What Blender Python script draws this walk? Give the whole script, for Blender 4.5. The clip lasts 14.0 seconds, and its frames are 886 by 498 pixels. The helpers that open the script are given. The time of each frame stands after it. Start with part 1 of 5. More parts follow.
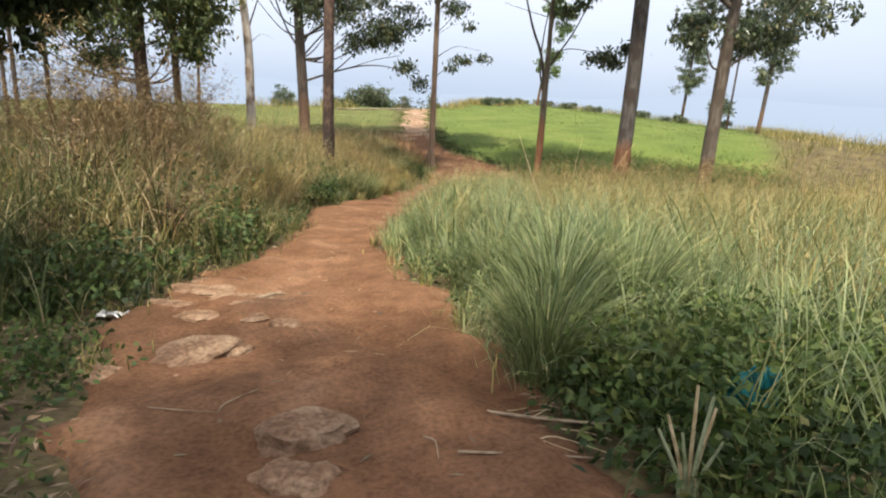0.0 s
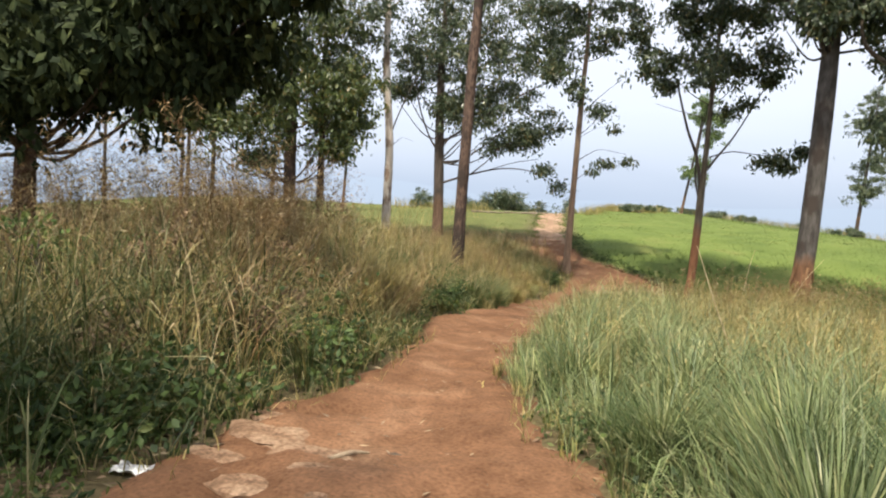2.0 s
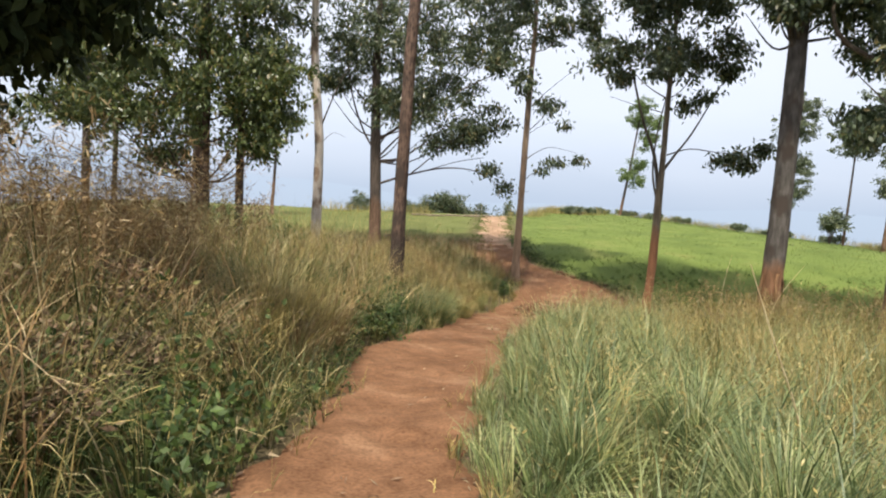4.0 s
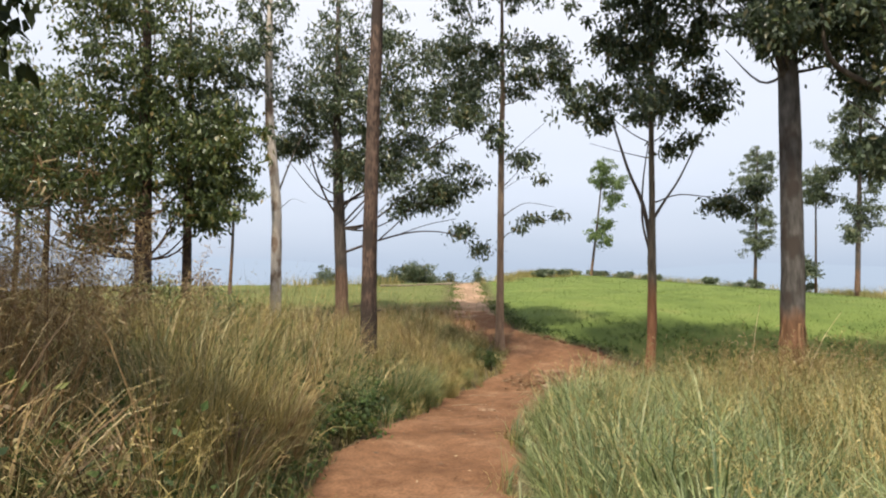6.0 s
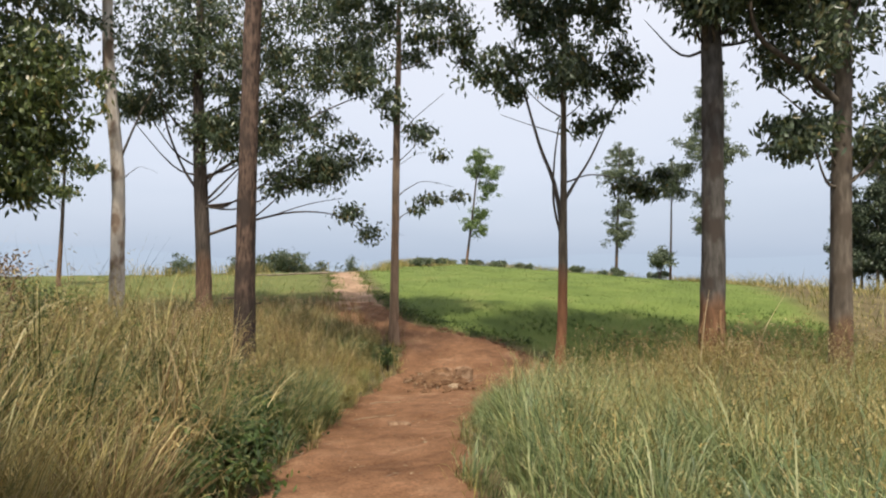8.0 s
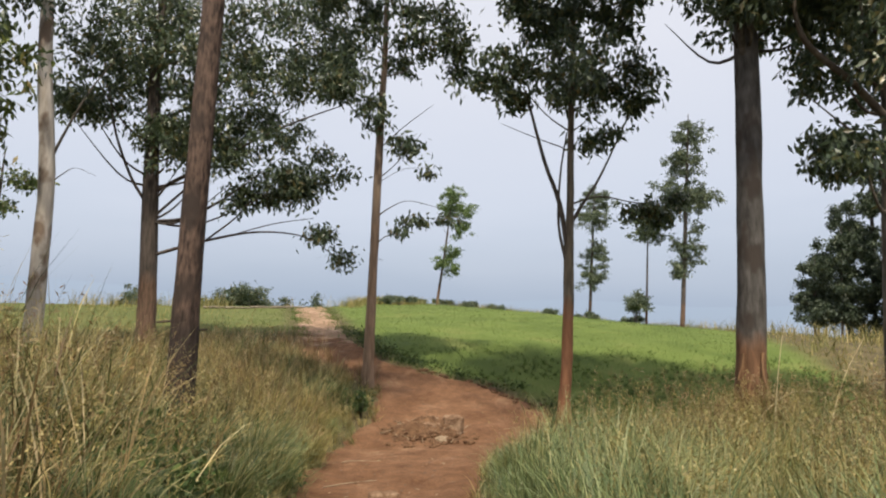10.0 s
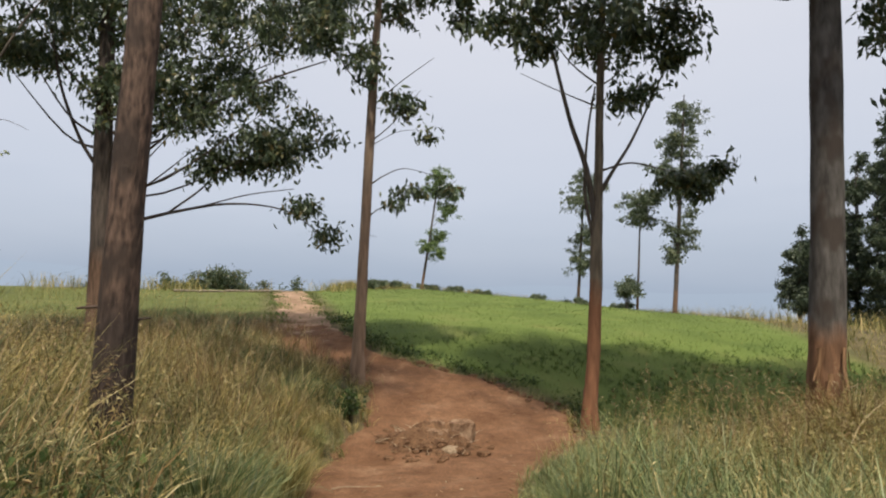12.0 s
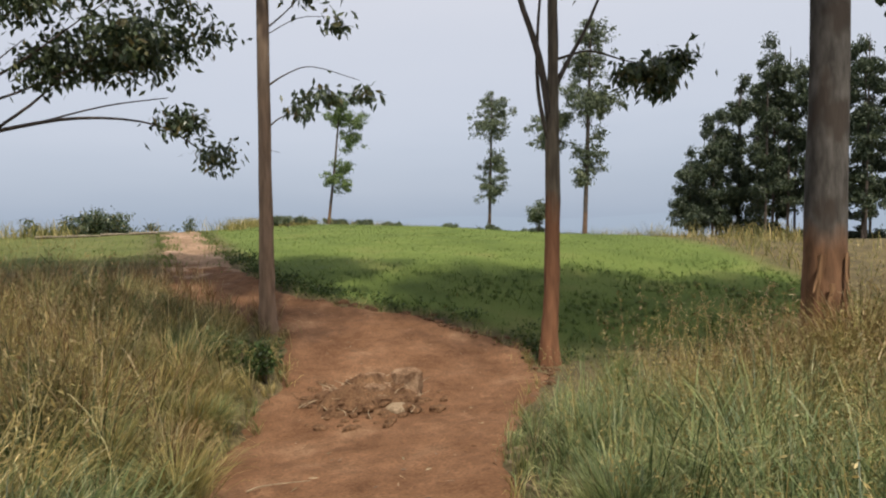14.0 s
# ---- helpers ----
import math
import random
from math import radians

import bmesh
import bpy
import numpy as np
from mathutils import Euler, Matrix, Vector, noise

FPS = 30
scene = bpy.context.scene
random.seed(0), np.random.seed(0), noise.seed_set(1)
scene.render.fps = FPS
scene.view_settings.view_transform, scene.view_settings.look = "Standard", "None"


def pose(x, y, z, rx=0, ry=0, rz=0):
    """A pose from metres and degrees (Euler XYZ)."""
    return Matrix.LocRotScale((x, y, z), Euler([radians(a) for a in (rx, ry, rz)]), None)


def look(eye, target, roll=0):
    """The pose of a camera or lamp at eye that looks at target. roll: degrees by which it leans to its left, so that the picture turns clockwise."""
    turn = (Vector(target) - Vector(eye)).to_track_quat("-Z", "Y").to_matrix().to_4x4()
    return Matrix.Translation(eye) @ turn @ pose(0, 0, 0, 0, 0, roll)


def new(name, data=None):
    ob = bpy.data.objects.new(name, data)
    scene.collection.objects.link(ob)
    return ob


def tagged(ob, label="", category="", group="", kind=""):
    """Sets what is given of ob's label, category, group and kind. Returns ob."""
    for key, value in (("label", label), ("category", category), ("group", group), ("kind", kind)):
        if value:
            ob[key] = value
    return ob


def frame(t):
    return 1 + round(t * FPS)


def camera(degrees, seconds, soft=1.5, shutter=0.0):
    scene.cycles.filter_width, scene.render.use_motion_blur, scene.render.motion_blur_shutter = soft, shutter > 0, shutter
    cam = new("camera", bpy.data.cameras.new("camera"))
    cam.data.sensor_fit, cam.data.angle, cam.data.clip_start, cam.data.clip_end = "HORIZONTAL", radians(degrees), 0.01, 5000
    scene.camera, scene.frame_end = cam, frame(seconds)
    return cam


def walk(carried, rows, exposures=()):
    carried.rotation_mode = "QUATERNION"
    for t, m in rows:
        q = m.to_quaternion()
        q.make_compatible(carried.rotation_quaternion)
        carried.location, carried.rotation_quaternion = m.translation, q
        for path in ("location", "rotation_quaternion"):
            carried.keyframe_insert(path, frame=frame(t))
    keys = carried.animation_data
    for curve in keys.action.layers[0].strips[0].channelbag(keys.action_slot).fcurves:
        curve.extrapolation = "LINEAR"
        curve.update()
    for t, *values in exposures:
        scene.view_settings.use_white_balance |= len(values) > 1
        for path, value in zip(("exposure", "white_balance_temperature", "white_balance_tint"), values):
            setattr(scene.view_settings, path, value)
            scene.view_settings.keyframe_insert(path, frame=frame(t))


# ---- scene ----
cam = camera(74.9, 14.0, soft=2.1)
PATH = [
    (0, (0.000, 0.000, 1.282), (0.256, 3.851, 0.230), 1.84),
    (0.5, (0.058, 0.326, 1.276), (-0.403, 4.158, 0.225), 2.19),
    (1, (0.092, 0.756, 1.209), (-0.065, 4.649, 0.302), 3.94),
    (1.5, (-0.055, 1.148, 1.246), (-0.057, 5.044, 0.340), 3.72),
    (2, (-0.077, 1.519, 1.187), (-0.734, 5.444, 0.787), 2.88),
    (2.5, (-0.053, 1.953, 1.199), (-0.795, 5.857, 0.748), 2.21),
    (2.7, (-0.060, 2.170, 1.215), (-0.670, 6.108, 0.865), 1.70),
    (4.8, (-0.480, 4.255, 1.045), (-0.708, 8.231, 0.681), 2.80),
    (5, (-0.486, 4.400, 1.024), (-0.764, 8.380, 0.742), 2.34),
    (5.5, (-0.482, 4.898, 0.902), (-0.777, 8.885, 0.767), 1.80),
    (6, (-0.646, 5.367, 0.888), (-0.683, 9.365, 1.026), -0.47),
    (6.5, (-0.772, 5.904, 0.889), (-0.792, 9.904, 0.851), -0.90),
    (7, (-0.946, 6.420, 0.833), (-1.023, 10.416, 0.988), 0.45),
    (7.5, (-1.070, 6.911, 0.767), (-0.746, 10.885, 1.078), 1.80),
    (8, (-1.191, 7.535, 0.759), (-0.332, 11.441, 0.822), -0.38),
    (8.2, (-1.205, 7.720, 0.715), (-0.403, 11.626, 1.017), -0.10),
    (10.3, (-1.205, 9.934, 0.375), (-0.019, 13.734, 0.749), 1.20),
    (10.5, (-1.190, 10.137, 0.330), (0.097, 13.888, 0.855), 0.22),
    (11, (-1.166, 10.658, 0.378), (0.191, 14.419, 0.504), 0.60),
    (11.5, (-1.143, 11.184, 0.354), (-0.257, 15.080, 0.542), 2.57),
    (12, (-1.107, 11.640, 0.393), (0.099, 15.445, 0.649), 1.50),
    (12.5, (-1.188, 12.099, 0.314), (0.186, 15.855, 0.224), 0.78),
    (13, (-1.097, 12.566, 0.251), (0.289, 16.318, 0.215), -2.33),
    (13.5, (-0.997, 13.145, 0.256), (0.613, 16.806, 0.349), 1.66),
    (14, (-0.813, 13.683, 0.189), (0.997, 17.245, -0.012), -1.28),
]
walk(cam, [(t, look(eye, target, roll)) for t, eye, target, roll in PATH],
     [(0, 1.04), (2.5, 1.00), (5, 0.88), (8, 0.69), (11, 0.44), (14, 0.36)])

# ---- light: hazy bright overcast with a veiled high sun ----
SUN_ELEVATION, SUN_HEADING = 65.0, 14.0     # degrees above the horizon; way the light travels, clockwise from +y
world = bpy.data.worlds.new("world")
scene.world = world
world.use_nodes = True
wn, wl = world.node_tree.nodes, world.node_tree.links
wn.clear()
w_out = wn.new("ShaderNodeOutputWorld")
w_bg = wn.new("ShaderNodeBackground")
w_sky = wn.new("ShaderNodeTexSky")
w_sky.sky_type = "NISHITA"
w_sky.sun_disc = False
w_sky.sun_elevation = radians(SUN_ELEVATION)
w_sky.sun_rotation = radians(SUN_HEADING + 180)
w_sky.dust_density = 4.0
w_dim = wn.new("ShaderNodeVectorMath")
w_dim.operation = "SCALE"
w_dim.inputs["Scale"].default_value = 0.10
w_tex = wn.new("ShaderNodeTexCoord")
w_sep = wn.new("ShaderNodeSeparateXYZ")
w_ramp = wn.new("ShaderNodeValToRGB")
w_noise = wn.new("ShaderNodeTexNoise")
w_noise.inputs["Scale"].default_value = 2.2
w_noise.inputs["Detail"].default_value = 3.0
w_map = wn.new("ShaderNodeMapping")
w_map.inputs["Scale"].default_value = (1, 1, 5)
w_add = wn.new("ShaderNodeMath")
w_add.operation = "MULTIPLY_ADD"
w_add.inputs[1].default_value = 0.10
w_ramp.color_ramp.elements[0].position = 0.02
w_ramp.color_ramp.elements[0].color = (0.34, 0.41, 0.52, 1)
w_ramp.color_ramp.elements[1].position = 0.50
w_ramp.color_ramp.elements[1].color = (0.66, 0.67, 0.73, 1)
el = w_ramp.color_ramp.elements.new(0.20)
el.color = (0.53, 0.57, 0.66, 1)
w_mix = wn.new("ShaderNodeMix")
w_mix.data_type = "RGBA"
w_mix.inputs["Factor"].default_value = 0.12
wl.new(w_tex.outputs["Generated"], w_map.inputs["Vector"])
wl.new(w_map.outputs["Vector"], w_noise.inputs["Vector"])
wl.new(w_tex.outputs["Generated"], w_sep.inputs["Vector"])
wl.new(w_noise.outputs["Fac"], w_add.inputs[0])
wl.new(w_sep.outputs["Z"], w_add.inputs[2])
wl.new(w_add.outputs[0], w_ramp.inputs["Fac"])
wl.new(w_sky.outputs["Color"], w_dim.inputs[0])
wl.new(w_ramp.outputs["Color"], w_mix.inputs["A"])
wl.new(w_dim.outputs[0], w_mix.inputs["B"])
wl.new(w_mix.outputs["Result"], w_bg.inputs["Color"])
w_bg.inputs["Strength"].default_value = 0.92
wl.new(w_bg.outputs[0], w_out.inputs["Surface"])

sun_data = bpy.data.lights.new("sun", "SUN")
sun_data.energy, sun_data.angle, sun_data.color = 4.0, radians(2.6), (1.0, 0.92, 0.78)
sun = new("sun", sun_data)
ce, se = math.cos(radians(SUN_ELEVATION)), math.sin(radians(SUN_ELEVATION))
sun.matrix_world = look((0, 0, 30), (ce * math.sin(radians(SUN_HEADING)), ce * math.cos(radians(SUN_HEADING)), 30 - se))

# ---- materials ----
def node_mat(name):
    m = bpy.data.materials.new(name)
    m.use_nodes = True
    return m, m.node_tree.nodes, m.node_tree.links, m.node_tree.nodes["Principled BSDF"]


def ramp(nodes, stops):
    r = nodes.new("ShaderNodeValToRGB")
    els = r.color_ramp.elements
    els[0].position, els[0].color = stops[0][0], (*stops[0][1], 1)
    els[1].position, els[1].color = stops[-1][0], (*stops[-1][1], 1)
    for p, c in stops[1:-1]:
        e = els.new(p)
        e.color = (*c, 1)
    return r


def tex_noise(nodes, links, scale, detail=4.0, stretch=None, coord="Object"):
    tc = nodes.new("ShaderNodeTexCoord")
    n = nodes.new("ShaderNodeTexNoise")
    n.inputs["Scale"].default_value = scale
    n.inputs["Detail"].default_value = detail
    if stretch:
        mp = nodes.new("ShaderNodeMapping")
        mp.inputs["Scale"].default_value = stretch
        links.new(tc.outputs[coord], mp.inputs["Vector"])
        links.new(mp.outputs["Vector"], n.inputs["Vector"])
    else:
        links.new(tc.outputs[coord], n.inputs["Vector"])
    return n


def mix_rgb(nodes, links, fac, a, b, blend="MIX"):
    m = nodes.new("ShaderNodeMix")
    m.data_type, m.blend_type = "RGBA", blend
    if isinstance(fac, float):
        m.inputs["Factor"].default_value = fac
    else:
        links.new(fac, m.inputs["Factor"])
    for key, v in (("A", a), ("B", b)):
        if isinstance(v, tuple):
            m.inputs[key].default_value = (*v, 1)
        else:
            links.new(v, m.inputs[key])
    return m.outputs["Result"]


def bump(nodes, links, height, bsdf, strength=0.4, distance=0.02):
    b = nodes.new("ShaderNodeBump")
    b.inputs["Strength"].default_value, b.inputs["Distance"].default_value = strength, distance
    links.new(height, b.inputs["Height"])
    links.new(b.outputs["Normal"], bsdf.inputs["Normal"])


def blade_mat(name, stops, dry=None, dry_scale=0.5, dry_amount=(0.45, 0.7), through_light=0.3, rough=0.6, gloss=0.35):
    """Leaves and blades: a colour for each blade, patches of dry growth, and some light through them."""
    m, n, l, p = node_mat(name)
    geo = n.new("ShaderNodeNewGeometry")
    r = ramp(n, stops)
    l.new(geo.outputs["Random Per Island"], r.inputs["Fac"])
    col = r.outputs["Color"]
    if dry:
        nz = tex_noise(n, l, dry_scale, 3.0)
        mr = n.new("ShaderNodeMapRange")
        mr.inputs["From Min"].default_value, mr.inputs["From Max"].default_value = dry_amount
        l.new(nz.outputs["Fac"], mr.inputs["Value"])
        mr.inputs["To Max"].default_value = 0.6
        col = mix_rgb(n, l, mr.outputs["Result"], col, dry)
    fine = tex_noise(n, l, 9.0, 2.0)
    r2 = ramp(n, [(0.3, (0.72, 0.72, 0.72)), (0.7, (1.2, 1.2, 1.2))])
    l.new(fine.outputs["Fac"], r2.inputs["Fac"])
    col = mix_rgb(n, l, 1.0, col, r2.outputs["Color"], "MULTIPLY")
    tuft = tex_noise(n, l, 2.6, 2.0)
    r3 = ramp(n, [(0.34, (0.66, 0.74, 0.68)), (0.5, (1, 1, 1)), (0.68, (1.30, 1.22, 1.10))])
    l.new(tuft.outputs["Fac"], r3.inputs["Fac"])
    col = mix_rgb(n, l, 1.0, col, r3.outputs["Color"], "MULTIPLY")
    l.new(col, p.inputs["Base Color"])
    p.inputs["Roughness"].default_value = rough
    p.inputs["Specular IOR Level"].default_value = gloss
    tr = n.new("ShaderNodeBsdfTranslucent")
    l.new(col, tr.inputs["Color"])
    mx = n.new("ShaderNodeMixShader")
    mx.inputs["Fac"].default_value = through_light
    out = n["Material Output"]
    l.new(p.outputs[0], mx.inputs[1])
    l.new(tr.outputs[0], mx.inputs[2])
    l.new(mx.outputs[0], out.inputs["Surface"])
    return m


def bark_mat(name, dark, light, low=None, low_top=1.0, stretch=(9, 9, 1.3), strength=0.6, patch=None):
    """Bark with upright fissures; low: another bark near the foot, up to low_top metres."""
    m, n, l, p = node_mat(name)
    a = tex_noise(n, l, 2.2, 6.0, stretch)
    b = tex_noise(n, l, 1.3, 3.0, (1.5, 1.5, 0.8))
    r = ramp(n, [(0.32, dark), (0.5, tuple((x + y) / 2 for x, y in zip(dark, light))), (0.68, light)])
    l.new(a.outputs["Fac"], r.inputs["Fac"])
    col = r.outputs["Color"]
    if patch:
        rp = ramp(n, [(0.52, (0, 0, 0)), (0.6, (1, 1, 1))])
        l.new(b.outputs["Fac"], rp.inputs["Fac"])
        col = mix_rgb(n, l, rp.outputs["Color"], col, patch)
    if low:
        tc = n.new("ShaderNodeTexCoord")
        sp = n.new("ShaderNodeSeparateXYZ")
        l.new(tc.outputs["Object"], sp.inputs["Vector"])
        ad = n.new("ShaderNodeMath")
        ad.operation = "MULTIPLY_ADD"
        ad.inputs[1].default_value = 1.6
        l.new(b.outputs["Fac"], ad.inputs[0])
        l.new(sp.outputs["Z"], ad.inputs[2])
        mr = n.new("ShaderNodeMapRange")
        mr.inputs["From Min"].default_value, mr.inputs["From Max"].default_value = low_top + 0.6, low_top + 1.0
        mr.inputs["To Min"].default_value, mr.inputs["To Max"].default_value = 1.0, 0.0
        l.new(ad.outputs[0], mr.inputs["Value"])
        rl = ramp(n, [(0.35, tuple(v * 0.55 for v in low)), (0.65, low)])
        l.new(a.outputs["Fac"], rl.inputs["Fac"])
        col = mix_rgb(n, l, mr.outputs["Result"], col, rl.outputs["Color"])
    l.new(col, p.inputs["Base Color"])
    p.inputs["Roughness"].default_value = 0.85
    p.inputs["Specular IOR Level"].default_value = 0.2
    bump(n, l, a.outputs["Fac"], p, strength, 0.03)
    return m


def earth_mat(name, colours, scale=1.2, fine_scale=28.0, strength=0.5, attr=None, attr_stops=None):
    m, n, l, p = node_mat(name)
    a = tex_noise(n, l, scale, 6.0)
    b = tex_noise(n, l, fine_scale, 5.0)
    r = ramp(n, colours)
    l.new(a.outputs["Fac"], r.inputs["Fac"])
    r2 = ramp(n, [(0.28, (0.68, 0.66, 0.64)), (0.5, (1, 1, 1)), (0.74, (1.26, 1.25, 1.24))])
    l.new(b.outputs["Fac"], r2.inputs["Fac"])
    col = mix_rgb(n, l, 1.0, r.outputs["Color"], r2.outputs["Color"], "MULTIPLY")
    mid = tex_noise(n, l, scale * 4.3, 4.0)
    rm = ramp(n, [(0.32, (0.80, 0.79, 0.78)), (0.5, (1, 1, 1)), (0.70, (1.18, 1.19, 1.20))])
    l.new(mid.outputs["Fac"], rm.inputs["Fac"])
    col = mix_rgb(n, l, 1.0, col, rm.outputs["Color"], "MULTIPLY")
    if attr:
        at = n.new("ShaderNodeAttribute")
        at.attribute_name = attr
        rg = ramp(n, attr_stops)
        c = tex_noise(n, l, 0.5, 5.0)
        l.new(c.outputs["Fac"], rg.inputs["Fac"])
        col = mix_rgb(n, l, at.outputs["Fac"], col, rg.outputs["Color"])
    l.new(col, p.inputs["Base Color"])
    p.inputs["Roughness"].default_value = 0.95
    p.inputs["Specular IOR Level"].default_value = 0.1
    bump(n, l, b.outputs["Fac"], p, strength, 0.02)
    return m


M_PATH = earth_mat("red_earth", [(0.28, (0.104, 0.053, 0.028)), (0.44, (0.137, 0.071, 0.038)), (0.58, (0.163, 0.087, 0.048)), (0.74, (0.212, 0.124, 0.073))], 1.3, 34.0, 0.6)
M_SAND = earth_mat("pale_sand", [(0.3, (0.19, 0.122, 0.078)), (0.5, (0.27, 0.18, 0.118)), (0.7, (0.35, 0.25, 0.175))], 0.8, 20.0, 0.5)
M_GROUND = earth_mat("grassy_soil", [(0.3, (0.060, 0.048, 0.028)), (0.5, (0.10, 0.080, 0.042)), (0.7, (0.15, 0.12, 0.06))], 1.5, 22.0, 0.6,
                     "field", [(0.3, (0.076, 0.108, 0.026)), (0.55, (0.110, 0.146, 0.036)), (0.75, (0.15, 0.158, 0.05))])
M_STONE = earth_mat("dusty_stone", [(0.3, (0.135, 0.080, 0.048)), (0.5, (0.20, 0.125, 0.078)), (0.72, (0.275, 0.19, 0.125))], 6.0, 45.0, 0.6)
M_PALE = earth_mat("pale_stone", [(0.3, (0.21, 0.15, 0.095)), (0.7, (0.32, 0.24, 0.165))], 7.0, 50.0, 0.4)
M_CLOD = earth_mat("dry_clods", [(0.3, (0.075, 0.041, 0.023)), (0.7, (0.175, 0.100, 0.056))], 5.0, 40.0, 0.8)
M_DARK = earth_mat("dark_soil", [(0.3, (0.035, 0.022, 0.014)), (0.7, (0.085, 0.052, 0.032))], 5.0, 40.0, 0.8)
M_SCRAP = earth_mat("weathered_paper", [(0.3, (0.62, 0.62, 0.60)), (0.7, (0.78, 0.78, 0.76))], 9.0, 60.0, 0.2)
M_STICK = bark_mat("dry_stick", (0.16, 0.11, 0.07), (0.38, 0.30, 0.20), stretch=(6, 6, 6))
M_LOG = bark_mat("weathered_log", (0.14, 0.11, 0.08), (0.30, 0.25, 0.19), stretch=(4, 4, 4))
M_BARK_RED = bark_mat("stringy_red_bark", (0.030, 0.021, 0.017), (0.165, 0.108, 0.080), (0.062, 0.045, 0.037), 1.9, (9, 9, 2.6), 1.0, (0.050, 0.036, 0.029))
M_BARK_GREY = bark_mat("smooth_grey_bark", (0.044, 0.039, 0.034), (0.122, 0.110, 0.098), (0.215, 0.115, 0.064), 1.9, (5, 5, 1.4), 0.8, (0.056, 0.044, 0.036))
M_BARK_MOTTLED = bark_mat("mottled_bark", (0.070, 0.056, 0.044), (0.165, 0.135, 0.105), (0.19, 0.115, 0.07), 1.2, (5, 5, 1.2), 0.5, (0.085, 0.066, 0.05))
M_BARK_TAN = bark_mat("tan_bark", (0.14, 0.098, 0.068), (0.26, 0.19, 0.137), (0.32, 0.22, 0.15), 4.2, (6, 6, 0.9), 0.35)
M_BARK_BROWN = bark_mat("green_brown_bark", (0.085, 0.070, 0.052), (0.19, 0.155, 0.11), (0.25, 0.12, 0.065), 2.6, (6, 6, 0.9), 0.35)
M_BARK_PALE = bark_mat("pale_peeling_bark", (0.42, 0.36, 0.30), (0.66, 0.60, 0.53), None, 1, (5, 5, 0.9), 0.4, (0.22, 0.16, 0.12))
M_BARK_DARK = bark_mat("dark_bark", (0.050, 0.042, 0.037), (0.14, 0.11, 0.09), (0.20, 0.125, 0.085), 2.2)
M_PEEL = bark_mat("peeling_orange_bark", (0.14, 0.075, 0.04), (0.33, 0.19, 0.10), stretch=(7, 7, 1.2))
M_TWIG = bark_mat("twig_bark", (0.06, 0.05, 0.04), (0.13, 0.11, 0.09))
M_LEAF = blade_mat("gum_leaf", [(0.0, (0.044, 0.066, 0.036)), (0.5, (0.080, 0.110, 0.058)), (0.85, (0.125, 0.155, 0.075)), (1.0, (0.20, 0.165, 0.072))], through_light=0.36, rough=0.38, gloss=0.6)
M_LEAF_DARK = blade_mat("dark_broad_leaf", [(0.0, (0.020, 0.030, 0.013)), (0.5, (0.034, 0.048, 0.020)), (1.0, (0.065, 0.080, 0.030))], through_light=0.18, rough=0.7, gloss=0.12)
M_LEAF_GROVE = blade_mat("grove_leaf", [(0.0, (0.030, 0.046, 0.027)), (0.5, (0.055, 0.078, 0.045)), (1.0, (0.095, 0.115, 0.060))], through_light=0.25, rough=0.45, gloss=0.4)
M_LEAF_WARM = blade_mat("broad_leaf", [(0.0, (0.044, 0.066, 0.024)), (0.5, (0.086, 0.118, 0.040)), (0.85, (0.15, 0.18, 0.054)), (1.0, (0.24, 0.18, 0.066))], through_light=0.36, rough=0.38, gloss=0.5)
M_LEAF_FAR = blade_mat("grey_green_leaf", [(0.0, (0.075, 0.098, 0.062)), (0.5, (0.125, 0.155, 0.095)), (1.0, (0.19, 0.215, 0.125))], rough=0.5)
M_LEAF_YOUNG = blade_mat("young_leaf", [(0.0, (0.09, 0.135, 0.05)), (0.5, (0.14, 0.20, 0.075)), (1.0, (0.22, 0.28, 0.11))])
M_GRASS_OLIVE = blade_mat("olive_grass", [(0.0, (0.020, 0.038, 0.010)), (0.4, (0.056, 0.080, 0.021)), (0.68, (0.128, 0.134, 0.042)), (0.86, (0.24, 0.205, 0.088)), (1.0, (0.50, 0.43, 0.25))], (0.25, 0.165, 0.065), 0.7, (0.56, 0.86), 0.25)
M_GRASS_BLUE = blade_mat("blue_green_grass", [(0.0, (0.052, 0.086, 0.028)), (0.4, (0.135, 0.180, 0.070)), (0.75, (0.230, 0.275, 0.110)), (1.0, (0.42, 0.41, 0.21))], (0.30, 0.26, 0.10), 0.4, (0.54, 0.82), rough=0.5, gloss=0.5)
M_GRASS_BANK = blade_mat("bank_grass", [(0.0, (0.034, 0.058, 0.018)), (0.45, (0.082, 0.112, 0.036)), (0.8, (0.165, 0.180, 0.066)), (1.0, (0.44, 0.40, 0.21))], (0.22, 0.18, 0.07), 0.5, (0.52, 0.8), rough=0.5, gloss=0.45)
M_GRASS_DRY = blade_mat("straw_grass", [(0.0, (0.090, 0.050, 0.022)), (0.4, (0.200, 0.124, 0.054)), (0.75, (0.33, 0.235, 0.110)), (1.0, (0.54, 0.44, 0.27))])
M_GRASS_GOLD = blade_mat("golden_grass", [(0.0, (0.105, 0.112, 0.032)), (0.4, (0.230, 0.200, 0.064)), (0.75, (0.37, 0.29, 0.106)), (1.0, (0.54, 0.44, 0.22))], (0.11, 0.15, 0.04), 0.35, (0.5, 0.68))
